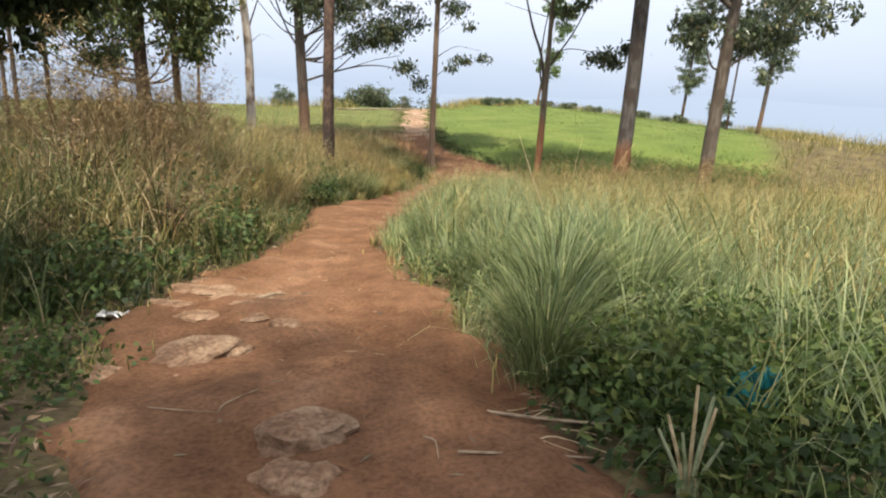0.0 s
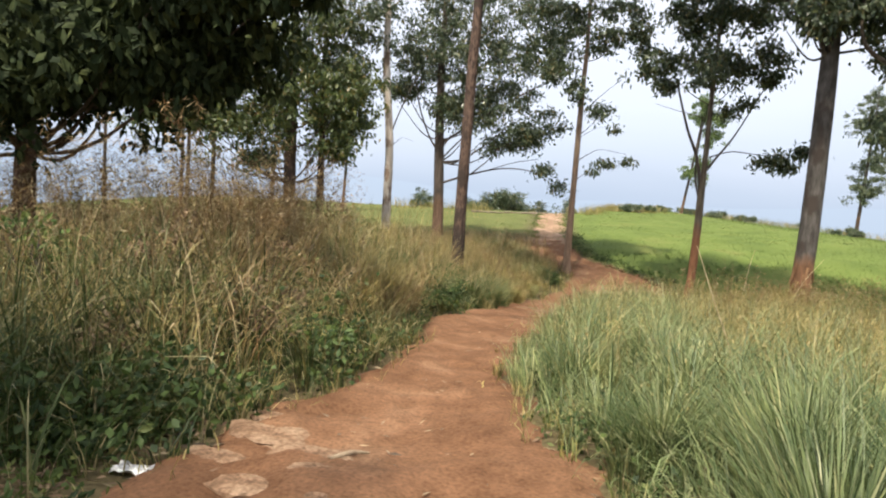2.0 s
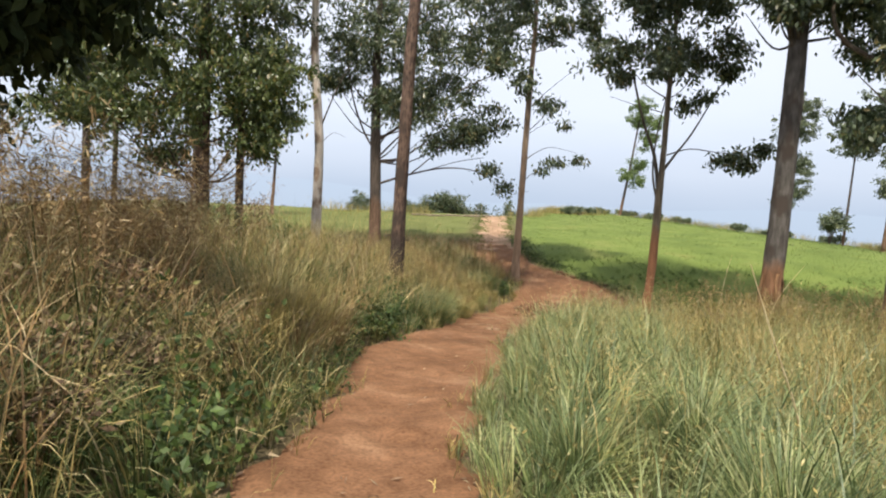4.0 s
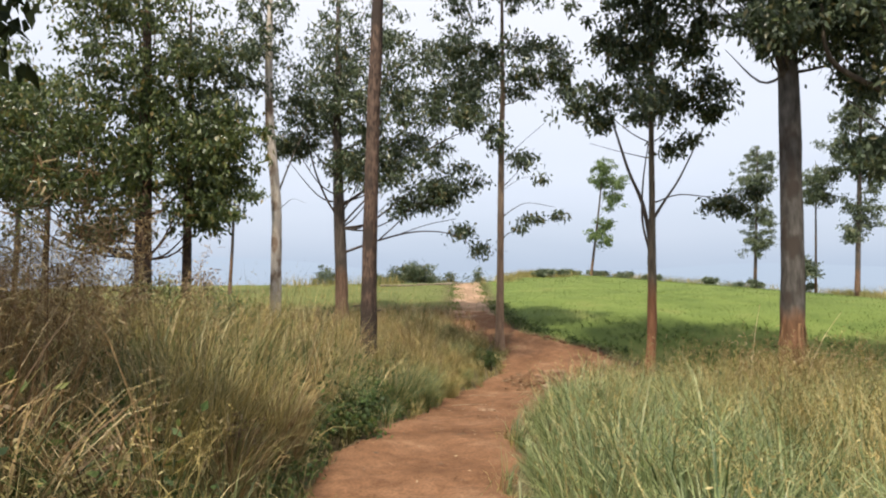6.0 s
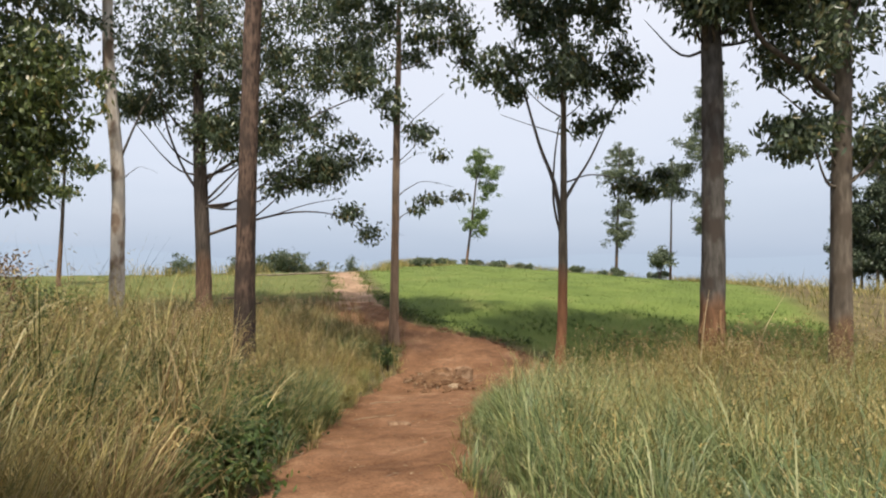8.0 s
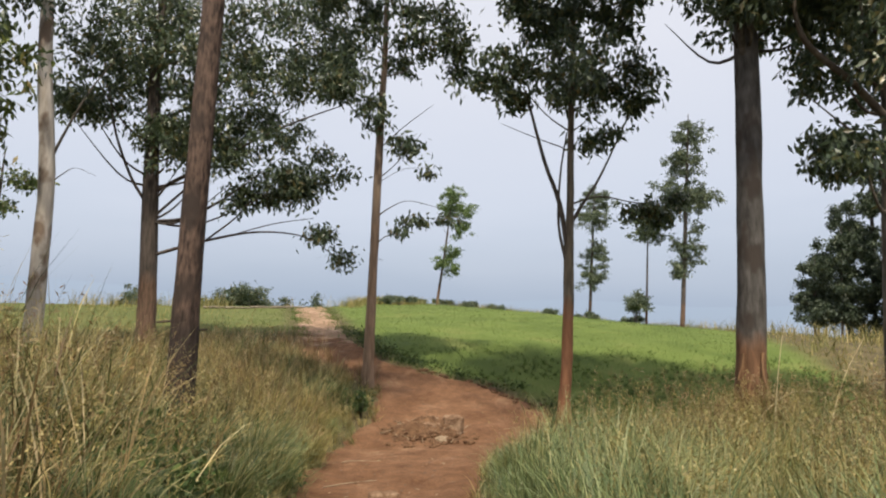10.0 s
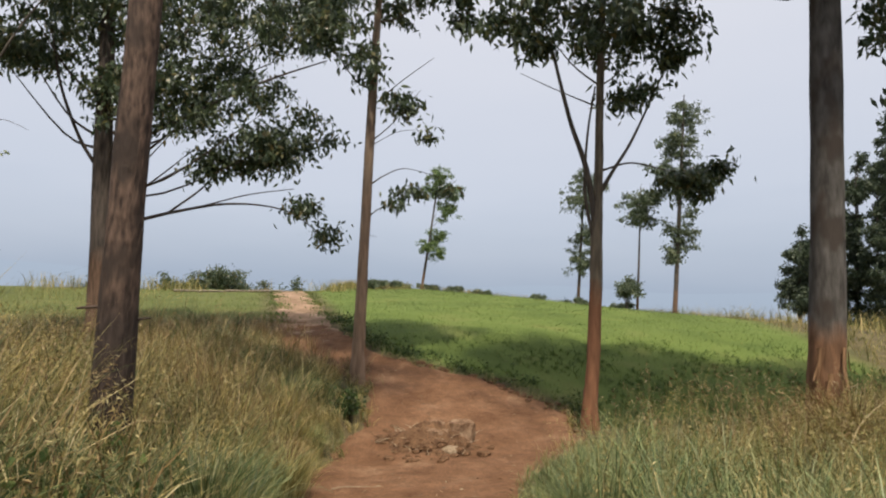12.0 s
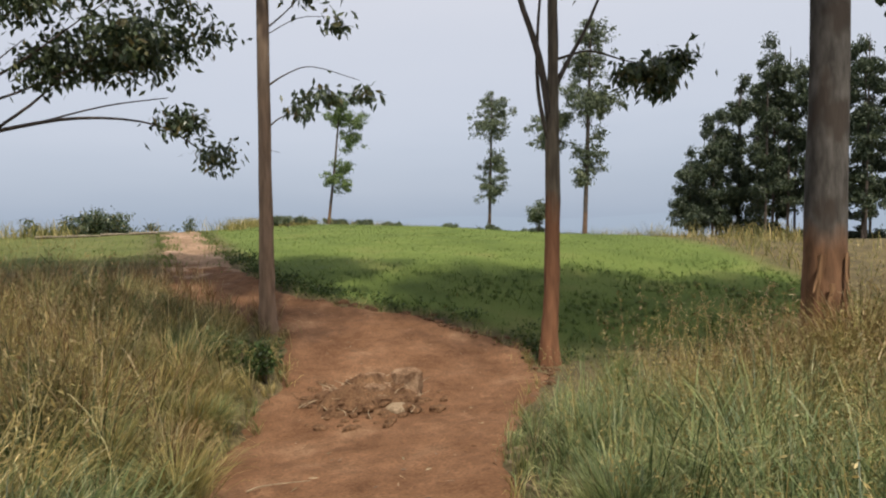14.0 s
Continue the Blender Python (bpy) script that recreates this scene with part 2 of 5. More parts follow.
M_GRASS_FIELD = blade_mat("field_grass", [(0.0, (0.086, 0.130, 0.030)), (0.5, (0.132, 0.184, 0.048)), (0.9, (0.182, 0.230, 0.070)), (1.0, (0.24, 0.25, 0.095))], (0.19, 0.195, 0.068), 0.22, (0.5, 0.72), 0.48)
# Darker variant of the field grass: tree shade is put into its colour.
M_GRASS_SHADE = blade_mat("shade_toned_grass", [(0.0, (0.048, 0.086, 0.020)), (0.5, (0.078, 0.128, 0.029)), (0.9, (0.12, 0.165, 0.040)), (1.0, (0.20, 0.20, 0.07))], None, 0.5, (0.45, 0.7), 0.45)
M_CUT = bark_mat("cut_green_stalk", (0.20, 0.24, 0.12), (0.38, 0.42, 0.26), stretch=(6, 6, 6))
M_TEAL = earth_mat("teal_plastic", [(0.3, (0.010, 0.085, 0.095)), (0.7, (0.018, 0.135, 0.15))], 9.0, 60.0, 0.2)
M_TEAL.node_tree.nodes["Principled BSDF"].inputs["Roughness"].default_value = 0.4
M_STRAW = bark_mat("pale_straw", (0.36, 0.27, 0.14), (0.58, 0.48, 0.30), stretch=(6, 6, 6))
M_GRASS_STRAW = blade_mat("pale_gold_grass", [(0.0, (0.20, 0.165, 0.055)), (0.4, (0.33, 0.255, 0.095)), (0.8, (0.46, 0.37, 0.165)), (1.0, (0.58, 0.49, 0.27))], (0.17, 0.18, 0.055), 0.5, (0.52, 0.7))
M_HERB = blade_mat("weed_leaf", [(0.0, (0.026, 0.046, 0.014)), (0.5, (0.052, 0.086, 0.023)), (0.9, (0.095, 0.140, 0.036)), (1.0, (0.17, 0.15, 0.052))])
M_WEED = blade_mat("fresh_weed_leaf", [(0.0, (0.05, 0.085, 0.022)), (0.5, (0.095, 0.145, 0.035)), (1.0, (0.18, 0.21, 0.06))])
M_LITTER = blade_mat("dead_leaf", [(0.0, (0.07, 0.042, 0.025)), (0.5, (0.16, 0.10, 0.06)), (1.0, (0.30, 0.225, 0.14))], through_light=0.05)

# ---- the lie of the land ----
PROFILE_Y = [-60, -5, 0, 2, 4.4, 6, 7.5, 10, 12.5, 14, 17, 20, 21.5, 24, 28, 34, 45, 60, 78]
PROFILE_Z = [2.0, 0.1, -0.2, -0.28, -0.47, -0.62, -0.76, -1.05, -1.22, -1.38, -1.85, -2.15, -2.10, -1.68, -1.02, -0.58, -0.22, -0.08, 0.08]
EDGE_Y = [-6, 0, 2, 3, 4, 5, 6.5, 8, 9.5, 11, 12.5, 14, 15.5, 16.6, 18.3, 19.5, 20.5, 21.5, 22.5, 24, 25, 26.3, 28, 30, 32, 36, 40, 46, 52]
EDGE_L = [-1.0, -1.2, -1.35, -1.7, -2.15, -2.15, -1.8, -1.65, -1.75, -2.0, -1.8, -1.45, -1.2, -1.0, -0.75, -0.3, 0.05, 0.6, 1.0, 1.2, 0.4, -0.4, -0.6, -0.5, -0.4, -0.3, -0.25, -0.3, -0.4]
EDGE_R = [1.4, 1.2, 0.95, 0.7, 0.5, 0.3, -0.15, -0.42, -0.25, 0.0, 0.15, 0.5, 0.95, 1.3, 2.1, 3.3, 4.25, 4.65, 4.6, 3.7, 2.6, 1.7, 1.25, 1.05, 1.1, 1.2, 1.35, 1.6, 1.9]
rng = np.random.default_rng(7)


def sstep(a, b, v):
    t = np.clip((np.asarray(v, float) - a) / (b - a), 0, 1)
    return t * t * (3 - 2 * t)


def left_edge(y):
    return np.interp(y, EDGE_Y, EDGE_L) + 0.07 * np.sin(np.asarray(y) * 4.1) + 0.05 * np.sin(np.asarray(y) * 9.3 + 1)


def right_edge(y):
    return np.interp(y, EDGE_Y, EDGE_R) + 0.07 * np.sin(np.asarray(y) * 3.7 + 2) + 0.05 * np.sin(np.asarray(y) * 8.7)


def patches(x, y, size, seed=0.0):
    """Smooth uneven patches between 0 and 1 over the plan."""
    a, b = np.asarray(x) / size, np.asarray(y) / size
    v = np.sin(a * 1.7 + b * 0.9 + seed) + np.sin(a * -1.1 + b * 2.3 + 2 * seed + 1.3) + 0.7 * np.sin(a * 3.9 + b * 3.1 + seed * 3) + 0.5 * np.sin(a * 5.3 - b * 6.1 + seed)
    return np.clip(0.5 + v / 5.0, 0, 1)


def land(x, y):
    """Height of the ground at a place of the plan."""
    x, y = np.asarray(x, float), np.asarray(y, float)
    z = np.interp(y, PROFILE_Y, PROFILE_Z)
    z = z - 0.085 * np.maximum(0, x - 15) * np.clip((y - 24) / 20, 0, 1)
    out = left_edge(y) - x
    z = z + 0.38 * sstep(0.2, 2.2, out) * sstep(4.5, 7.5, y) * (1 - sstep(20, 27, y))
    crest = np.interp(x, [-10, 2, 7, 14, 60], [47, 49, 66, 78, 80])
    beyond = np.maximum(0, y - crest)
    z = z - np.minimum(0.16 * beyond * sstep(0, 8, beyond), 80)
    side = np.maximum(0, np.maximum(x - 90, -x - 30))
    z = z - np.minimum(0.2 * side, 80)
    back = np.maximum(0, -y - 80)
    z = z - np.minimum(0.1 * back, 40)
    near = (1 - sstep(60, 90, np.hypot(x, y - 20)))
    return np.maximum(z, -82) + near * (0.05 * (patches(x, y, 1.6, 3.0) - 0.5) + 0.03 * (patches(x, y, 0.5, 5.0) - 0.5))


# ---- mesh helpers ----
def mesh_from(name, verts, faces, material, smooth=True):
    """A mesh from an array of places and one or more arrays of faces (three or four corners each)."""
    me = bpy.data.meshes.new(name)
    faces = [f for f in (faces if isinstance(faces, (list, tuple)) else [faces]) if len(f)]
    verts = np.asarray(verts, np.float32)
    loops = np.concatenate([np.asarray(f, np.int32).ravel() for f in faces])
    sizes = np.concatenate([np.full(len(f), f.shape[1], np.int32) for f in faces])
    starts = np.concatenate([[0], np.cumsum(sizes)[:-1]]).astype(np.int32)
    me.vertices.add(len(verts))
    me.vertices.foreach_set("co", verts.ravel())
    me.loops.add(len(loops))
    me.loops.foreach_set("vertex_index", loops)
    me.polygons.add(len(sizes))
    me.polygons.foreach_set("loop_start", starts)
    me.polygons.foreach_set("loop_total", sizes)
    me.polygons.foreach_set("use_smooth", np.full(len(sizes), smooth))
    me.update(calc_edges=True)
    me.materials.append(material)
    return me


def part(name, me, parent, label=""):
    ob = new(name, me)
    ob.parent = parent
    if label:
        ob["label"] = label
    return ob


def thing_at(name, x, y, z, label, category, group=""):
    ob = new(name)
    ob.location = (x, y, z)
    ob.empty_display_size = 0.2
    return tagged(ob, label, category, group)


def grid_mesh(name, xs, ys, zfun, material):
    X, Y = np.meshgrid(xs, ys)
    V = np.stack([X, Y, zfun(X, Y)], -1).reshape(-1, 3)
    nx, ny = len(xs), len(ys)
    i = (np.arange(ny - 1)[:, None] * nx + np.arange(nx - 1)[None]).ravel()
    return mesh_from(name, V, np.stack([i, i + 1, i + nx + 1, i + nx], -1), material)


def spread(lo, hi, step, far_lo, far_hi, grow=1.25):
    mid = list(np.arange(lo, hi + step / 2, step))
    d, v = step, mid[-1]
    while v < far_hi:
        d *= grow
        v += d
        mid.append(v)
    d, v = step, mid[0]
    while v > far_lo:
        d *= grow
        v -= d
        mid.insert(0, v)
    return np.array(mid)


# ---- ground, path and distance ----
def inside_path(x, y):
    return sstep(-0.15, 0.1, x - left_edge(y)) * sstep(-0.15, 0.1, right_edge(y) - x) * (1 - sstep(46, 50, y))


xs = spread(-7, 12, 0.21, -4000, 4000, 1.16)
ys = spread(-4, 50, 0.30, -4000, 4000, 1.16)
ground_me = grid_mesh("ground", xs, ys, lambda x, y: land(x, y) - 0.06 * inside_path(x, y), M_GROUND)
gx, gy = np.meshgrid(xs, ys)
field = (1 - sstep(-0.8, 0.8, gx - 16.5 - 0.56 * (gy - 25))) * sstep(0.1, 1.0, gx - right_edge(gy)) * sstep(20.5, 22.5, gy + 0.25 * (gx - 5)) + 0.6 * sstep(29, 33, gy) * sstep(0.0, 1.0, left_edge(gy) - gx)
at = ground_me.attributes.new("field", "FLOAT", "POINT")
at.data.foreach_set("value", np.clip(field, 0, 1).astype(np.float32).ravel())
tagged(new("ground", ground_me), "hilly grassy ground with a green field sloping to a crest", "ground", kind="structure")


def path_mesh():
    ys_p = np.arange(-4, 49, 0.07)
    fr = np.linspace(-0.06, 1.06, 44)
    Y, F = np.meshgrid(ys_p, fr, indexing="ij")
    lo, hi = left_edge(Y) - 0.1, right_edge(Y) + 0.1
    X = lo + (hi - lo) * F
    edge = np.minimum(F, 1 - F) * (hi - lo)
    Z = land(X, Y) + 0.014 - 0.07 * (1 - sstep(-0.05, 0.22, edge)) - 0.035 * sstep(0.25, 0.8, edge)
    Z += 0.024 * (patches(X, Y, 0.33, 1.0) - 0.5) + 0.013 * (patches(X, Y, 0.14, 2.0) - 0.5) + rng.normal(0, 0.0035, X.shape)
    Z += 0.04 * sstep(0.5, 0.8, patches(X, Y, 0.7, 4.4)) * (1 - sstep(4.5, 7.5, np.abs(Y - 4.0) + 2 * np.maximum(0, X + 0.9)))
    V = np.stack([X, Y, Z], -1).reshape(-1, 3)
    n = len(fr)
    i = (np.arange(len(ys_p) - 1)[:, None] * n + np.arange(n - 1)[None]).ravel()
    me = mesh_from("path", V, np.stack([i, i + 1, i + n + 1, i + n], -1), M_PATH)
    me.materials.append(M_SAND)
    yy = V[i, 1] + 4.0 * (patches(V[i, 0], V[i, 1], 0.5, 1.0) - 0.5)
    me.polygons.foreach_set("material_index", (yy > 29.3).astype(np.int32))
    return me


tagged(new("path", path_mesh()), "trodden footpath of bare reddish-brown earth", "path", kind="structure")


# Glowing ring of far hills, its hazy blue-grey painted as emission, paler upwards.
def glowing_haze_backdrop():
    m, n, l, p = node_mat("haze_glow")
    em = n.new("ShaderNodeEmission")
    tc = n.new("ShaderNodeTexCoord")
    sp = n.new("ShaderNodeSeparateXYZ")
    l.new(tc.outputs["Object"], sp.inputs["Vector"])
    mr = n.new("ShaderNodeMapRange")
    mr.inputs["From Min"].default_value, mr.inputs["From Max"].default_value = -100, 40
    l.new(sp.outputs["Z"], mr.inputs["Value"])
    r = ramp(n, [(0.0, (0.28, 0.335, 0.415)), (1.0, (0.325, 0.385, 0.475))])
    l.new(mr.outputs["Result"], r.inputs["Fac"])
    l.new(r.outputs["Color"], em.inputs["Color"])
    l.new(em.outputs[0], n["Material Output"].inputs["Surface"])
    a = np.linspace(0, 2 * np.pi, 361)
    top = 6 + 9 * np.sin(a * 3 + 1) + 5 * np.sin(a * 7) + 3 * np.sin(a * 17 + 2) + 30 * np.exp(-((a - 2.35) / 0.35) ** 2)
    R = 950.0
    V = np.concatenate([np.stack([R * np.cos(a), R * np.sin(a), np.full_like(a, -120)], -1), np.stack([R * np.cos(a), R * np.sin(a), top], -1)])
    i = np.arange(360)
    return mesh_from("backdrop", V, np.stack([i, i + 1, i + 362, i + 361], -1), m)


tagged(new("backdrop", glowing_haze_backdrop()), "low distant hills on a glowing ring painted hazy blue-grey", "backdrop", kind="structure")


# ---- growing things ----
def tube(points, radii, sides=8, rough=0.0, cap=True):
    """A bent tapering round stem through the points: verts and quads."""
    P = np.asarray(points, float)
    Rr = np.asarray(radii, float)
    n = max(2, len(P))
    s = np.linspace(0, len(P) - 1, (len(P) - 1) * 4 + 1)
    T = np.gradient(P, axis=0)
    i = np.minimum(s.astype(int), len(P) - 2)
    u = (s - i)[:, None]
    h00, h10, h01, h11 = 2 * u ** 3 - 3 * u ** 2 + 1, u ** 3 - 2 * u ** 2 + u, -2 * u ** 3 + 3 * u ** 2, u ** 3 - u ** 2
    C = h00 * P[i] + h10 * T[i] + h01 * P[i + 1] + h11 * T[i + 1]
    R = np.interp(s, np.arange(len(P)), Rr)
    D = np.gradient(C, axis=0)
    D /= np.linalg.norm(D, axis=1)[:, None] + 1e-9
    ref = np.where(np.abs(D[:, 2:3]) > 0.9, np.array([[1.0, 0, 0]]), np.array([[0, 0, 1.0]]))
    A = np.cross(D, ref)
    A /= np.linalg.norm(A, axis=1)[:, None] + 1e-9
    B = np.cross(D, A)
    th = np.linspace(0, 2 * np.pi, sides, endpoint=False)
    rr = R[:, None] * (1 + rough * rng.normal(0, 1, (len(C), sides)))
    V = C[:, None] + rr[..., None] * (np.cos(th)[None, :, None] * A[:, None] + np.sin(th)[None, :, None] * B[:, None])
    k = len(C)
    a = (np.arange(k - 1)[:, None] * sides + np.arange(sides)[None])
    b = (np.arange(k - 1)[:, None] * sides + (np.arange(sides)[None] + 1) % sides)
    F = np.stack([a, b, b + sides, a + sides], -1).reshape(-1, 4)
    return V.reshape(-1, 3), F


def join(parts):
    """Several (verts, quads) as one."""
    V, F, n = [], [], 0
    for v, f in parts:
        V.append(v)
        F.append(f + n)
        n += len(v)
    return np.concatenate(V), np.concatenate(F)


def leaves(centres, length, width, droop=0.7, fold=0.25):
    """A pointed leaf at each place, hanging or spread: verts and quads."""
    n = len(centres)
    d = rng.normal(0, 1, (n, 3))
    d[:, 2] -= droop * 2.2
    d /= np.linalg.norm(d, axis=1)[:, None]
    w = np.cross(d, rng.normal(0, 1, (n, 3)))
    w /= np.linalg.norm(w, axis=1)[:, None] + 1e-9
    nn = np.cross(d, w)
    L = (length * rng.uniform(0.65, 1.25, n))[:, None]
    W = (width * rng.uniform(0.7, 1.25, n))[:, None] * 0.5
    base = centres
    mid = base + d * L * 0.45 + nn * L * fold * rng.uniform(-1, 1, (n, 1)) * 0.4
    V = np.stack([base, mid + w * W, base + d * L, mid - w * W], 1).reshape(-1, 3)
    return V, np.arange(n * 4).reshape(-1, 4)


def clump_points(centre, radius, count):
    """Places gathered towards the outside of a flattened lump."""
    v = rng.normal(0, 1, (count, 3))
    v /= np.linalg.norm(v, axis=1)[:, None] + 1e-9
    return np.asarray(centre) + v * (rng.uniform(0.1, 1.0, (count, 1)) ** 0.6) * np.asarray(radius)


def crown_from(lumps, leaf_len, leaf_wid, density=1.0, sprig=0.42, droop=0.7):
    """Leaves of a crown. lumps: (centre, radii, sprigs). Each lump is filled with sprigs of a few dozen leaves, so that gaps stay."""
    pts = []
    for c, r, k in lumps:
        k = max(1, int(k * density))
        heads = clump_points(c, r, max(1, k // 5))
        for q in heads[rng.integers(0, len(heads), k)] + rng.normal(0, 0.30, (k, 3)) * np.clip(np.asarray(r), 0.15, 1.6) * np.array([1, 1, 0.8]):
            m = int(rng.integers(24, 52))
            s = sprig * rng.uniform(0.6, 1.3)
            pts.append(q + rng.normal(0, 1, (m, 3)) * np.array([s, s, s * 0.7]) * 0.38)
    return leaves(np.concatenate(pts), leaf_len, leaf_wid, droop)


def tree(name, x, y, spine, bark, leaf, lumps, limbs=(), label="", leaf_len=0.19, leaf_wid=0.078, density=1.3, sides=14, flare=1.35, sprig=0.42, droop=0.7, group="trees by the path", auto=0, twig_mat=None):
    """spine: (dx, dy, height, radius) up the trunk from the foot. limbs: lists of (dx, dy, height, radius). auto: limbs reaching into the lumps."""
    z0 = float(land(x, y)) - 0.05
    root = thing_at(name, x, y, z0, label, "tree", group)
    sp = [(spine[0][0], spine[0][1], -0.25, spine[0][3] * flare * 1.1), (spine[0][0], spine[0][1], 0.06, spine[0][3] * flare)] + [q for q in spine[0:1]] + list(spine[1:])
    sp[2] = (spine[0][0], spine[0][1], 0.55, spine[0][3])
    V, F = tube([q[:3] for q in sp], [q[3] for q in sp], sides, 0.035)
    part("trunk", mesh_from("trunk", V, F, bark), root)
    made = [list(l) for l in limbs]
    zs = [q[2] for q in spine[1:]]
    low = min([c[2] - 0.8 * r[2] for c, r, k in lumps if k >= 12] or [0]) - 0.5
    for c, r, k in lumps:
        for _ in range(auto if k >= 12 else 0):
            tip = np.asarray(c) + rng.normal(0, 0.45, 3) * np.asarray(r)
            hgt = min(max(spine[1][2], low, tip[2] - rng.uniform(0.5, 1.6) - 0.35 * np.hypot(tip[0], tip[1])), zs[-1])
            sx = np.interp(hgt, [q[2] for q in spine], [q[0] for q in spine])
            sy = np.interp(hgt, [q[2] for q in spine], [q[1] for q in spine])
            sr = np.interp(hgt, [q[2] for q in spine], [q[3] for q in spine])
            a, b = np.array([sx, sy, hgt]), tip
            m1 = a + (b - a) * 0.4 + np.array([0, 0, -0.12 * np.linalg.norm(b - a)]) + rng.normal(0, 0.08, 3)
            made.append([(*a, min(0.04, sr * 0.28)), (*m1, min(0.026, sr * 0.18)), (*b, 0.007)])
    for lm in made:
        V, F = tube([q[:3] for q in lm], [q[3] for q in lm], 6, 0.03)
        part("limb", mesh_from("limb", V, F, twig_mat or bark), root)
    if lumps:
        V, F = crown_from(lumps, leaf_len, leaf_wid, density, sprig, droop)
        part("crown", mesh_from("crown", V, F, leaf, smooth=False), root)
    return root


def L(cx, cy, cz, rx, ry, rz, k):
    return ((cx, cy, cz), (rx, ry, rz), k)


# thick red-barked trunk at the left of the path
tree("gum_tree", -2.40, 17.9, [(0, 0, 0, 0.19), (0.02, 0, 1.6, 0.178), (0.06, 0, 3.5, 0.16), (0.16, 0, 6.5, 0.142), (0.3, 0, 10, 0.11), (0.3, 0.1, 14.2, 0.05)],
     M_BARK_RED, M_LEAF, [L(1.6, 0.9, 13.4, 1.8, 1.8, 1.1, 90), L(-0.6, 1.2, 13.8, 1.2, 1.2, 0.7, 16), L(1.9, 1.0, 12.2, 1.2, 1.2, 0.8, 25)],
     [[(0.12, 0, 1.72, 0.02), (0.3, 0.05, 1.74, 0.012)], [(-0.12, 0, 1.85, 0.02), (-0.33, 0.02, 1.83, 0.012)]],
     "tall gum tree with fissured red-brown bark beside the path", auto=2)
# dark tree behind it with the wide low branch
tree("gum_tree", -4.86, 27.0, [(0.22, 0, 0, 0.25), (0.2, 0, 1.6, 0.235), (0.12, 0, 4.4, 0.21), (0.05, 0, 8, 0.15), (0.1, 0, 10, 0.1), (0.1, 0, 13.5, 0.05)],
     M_BARK_DARK, M_LEAF, [L(2.6, -0.3, 6.2, 2.2, 1.8, 1.3, 75), L(4.2, -0.5, 5.2, 1.1, 1.0, 0.7, 22), L(4.75, -0.6, 3.35, 0.45, 0.4, 0.25, 5), L(5.2, -0.6, 2.85, 0.3, 0.3, 0.2, 3), L(2.7, -0.4, 4.5, 1.0, 0.8, 0.4, 16), L(3.8, -0.4, 4.6, 0.6, 0.5, 0.35, 8),
      L(2.2, 0, 8.4, 2.6, 2.0, 1.5, 75), L(4.5, 0, 8.6, 1.6, 1.4, 1.2, 38), L(-0.8, 0, 8.0, 1.6, 1.6, 1.5, 55), L(-1.9, 0, 6.9, 0.8, 0.9, 0.7, 20), L(0.6, 0, 6.3, 0.8, 0.8, 0.7, 20), L(0.6, 0, 10.6, 2.8, 2.2, 1.5, 70), L(4.2, 0, 10.4, 1.6, 1.5, 1.0, 30)],
     [[(0.1, 0, 2.7, 0.055), (1.6, -0.2, 3.2, 0.042), (3.0, -0.4, 3.5, 0.03), (4.3, -0.6, 3.4, 0.018), (5.2, -0.6, 2.85, 0.012)],
      [(1.6, -0.2, 3.2, 0.03), (2.4, -0.3, 3.9, 0.022), (3.0, -0.4, 4.7, 0.014)], [(2.2, -0.3, 3.35, 0.02), (3.4, -0.4, 3.75, 0.015), (4.5, -0.6, 3.95, 0.01)],
      [(0.08, 0, 4.1, 0.05), (-0.4, 0, 4.9, 0.042), (-0.85, 0, 6.1, 0.034), (-1.1, 0, 7.4, 0.022)],
      [(0.05, 0, 3.6, 0.045), (0.7, -0.1, 4.3, 0.035), (1.7, -0.2, 5.3, 0.024)], [(0.05, 0, 4.4, 0.06), (1.6, -0.2, 5.4, 0.045), (3.6, -0.4, 6.6, 0.03), (5.2, -0.4, 7.4, 0.016)]],
     "spreading gum tree with dark bark and dense drooping foliage", auto=2, density=1.8, sprig=0.5)
# pale slim trunk
tree("gum_tree", -6.2, 23.8, [(0, 0, 0, 0.19), (0.04, 0, 2, 0.17), (0.05, 0, 4.6, 0.155), (-0.15, 0, 7, 0.14), (-0.2, 0, 9.3, 0.12), (-0.1, 0, 13, 0.06)],
     M_BARK_PALE, M_LEAF, [L(-0.2, 0, 11.8, 1.8, 1.8, 1.6, 50), L(-1.0, 0, 9.6, 0.8, 0.8, 0.5, 10)],
     [[(0.06, 0, 4.8, 0.035), (0.4, 0, 5.7, 0.025), (0.75, 0, 6.5, 0.018), (1.15, 0, 7.2, 0.010)], [(0.05, 0, 4.3, 0.018), (0.35, 0, 4.6, 0.011), (0.6, 0, 4.75, 0.006), (1.0, 0, 4.6, 0.003)]],
     "slim gum tree with pale peeling bark standing in tall grass", auto=2, twig_mat=M_TWIG)
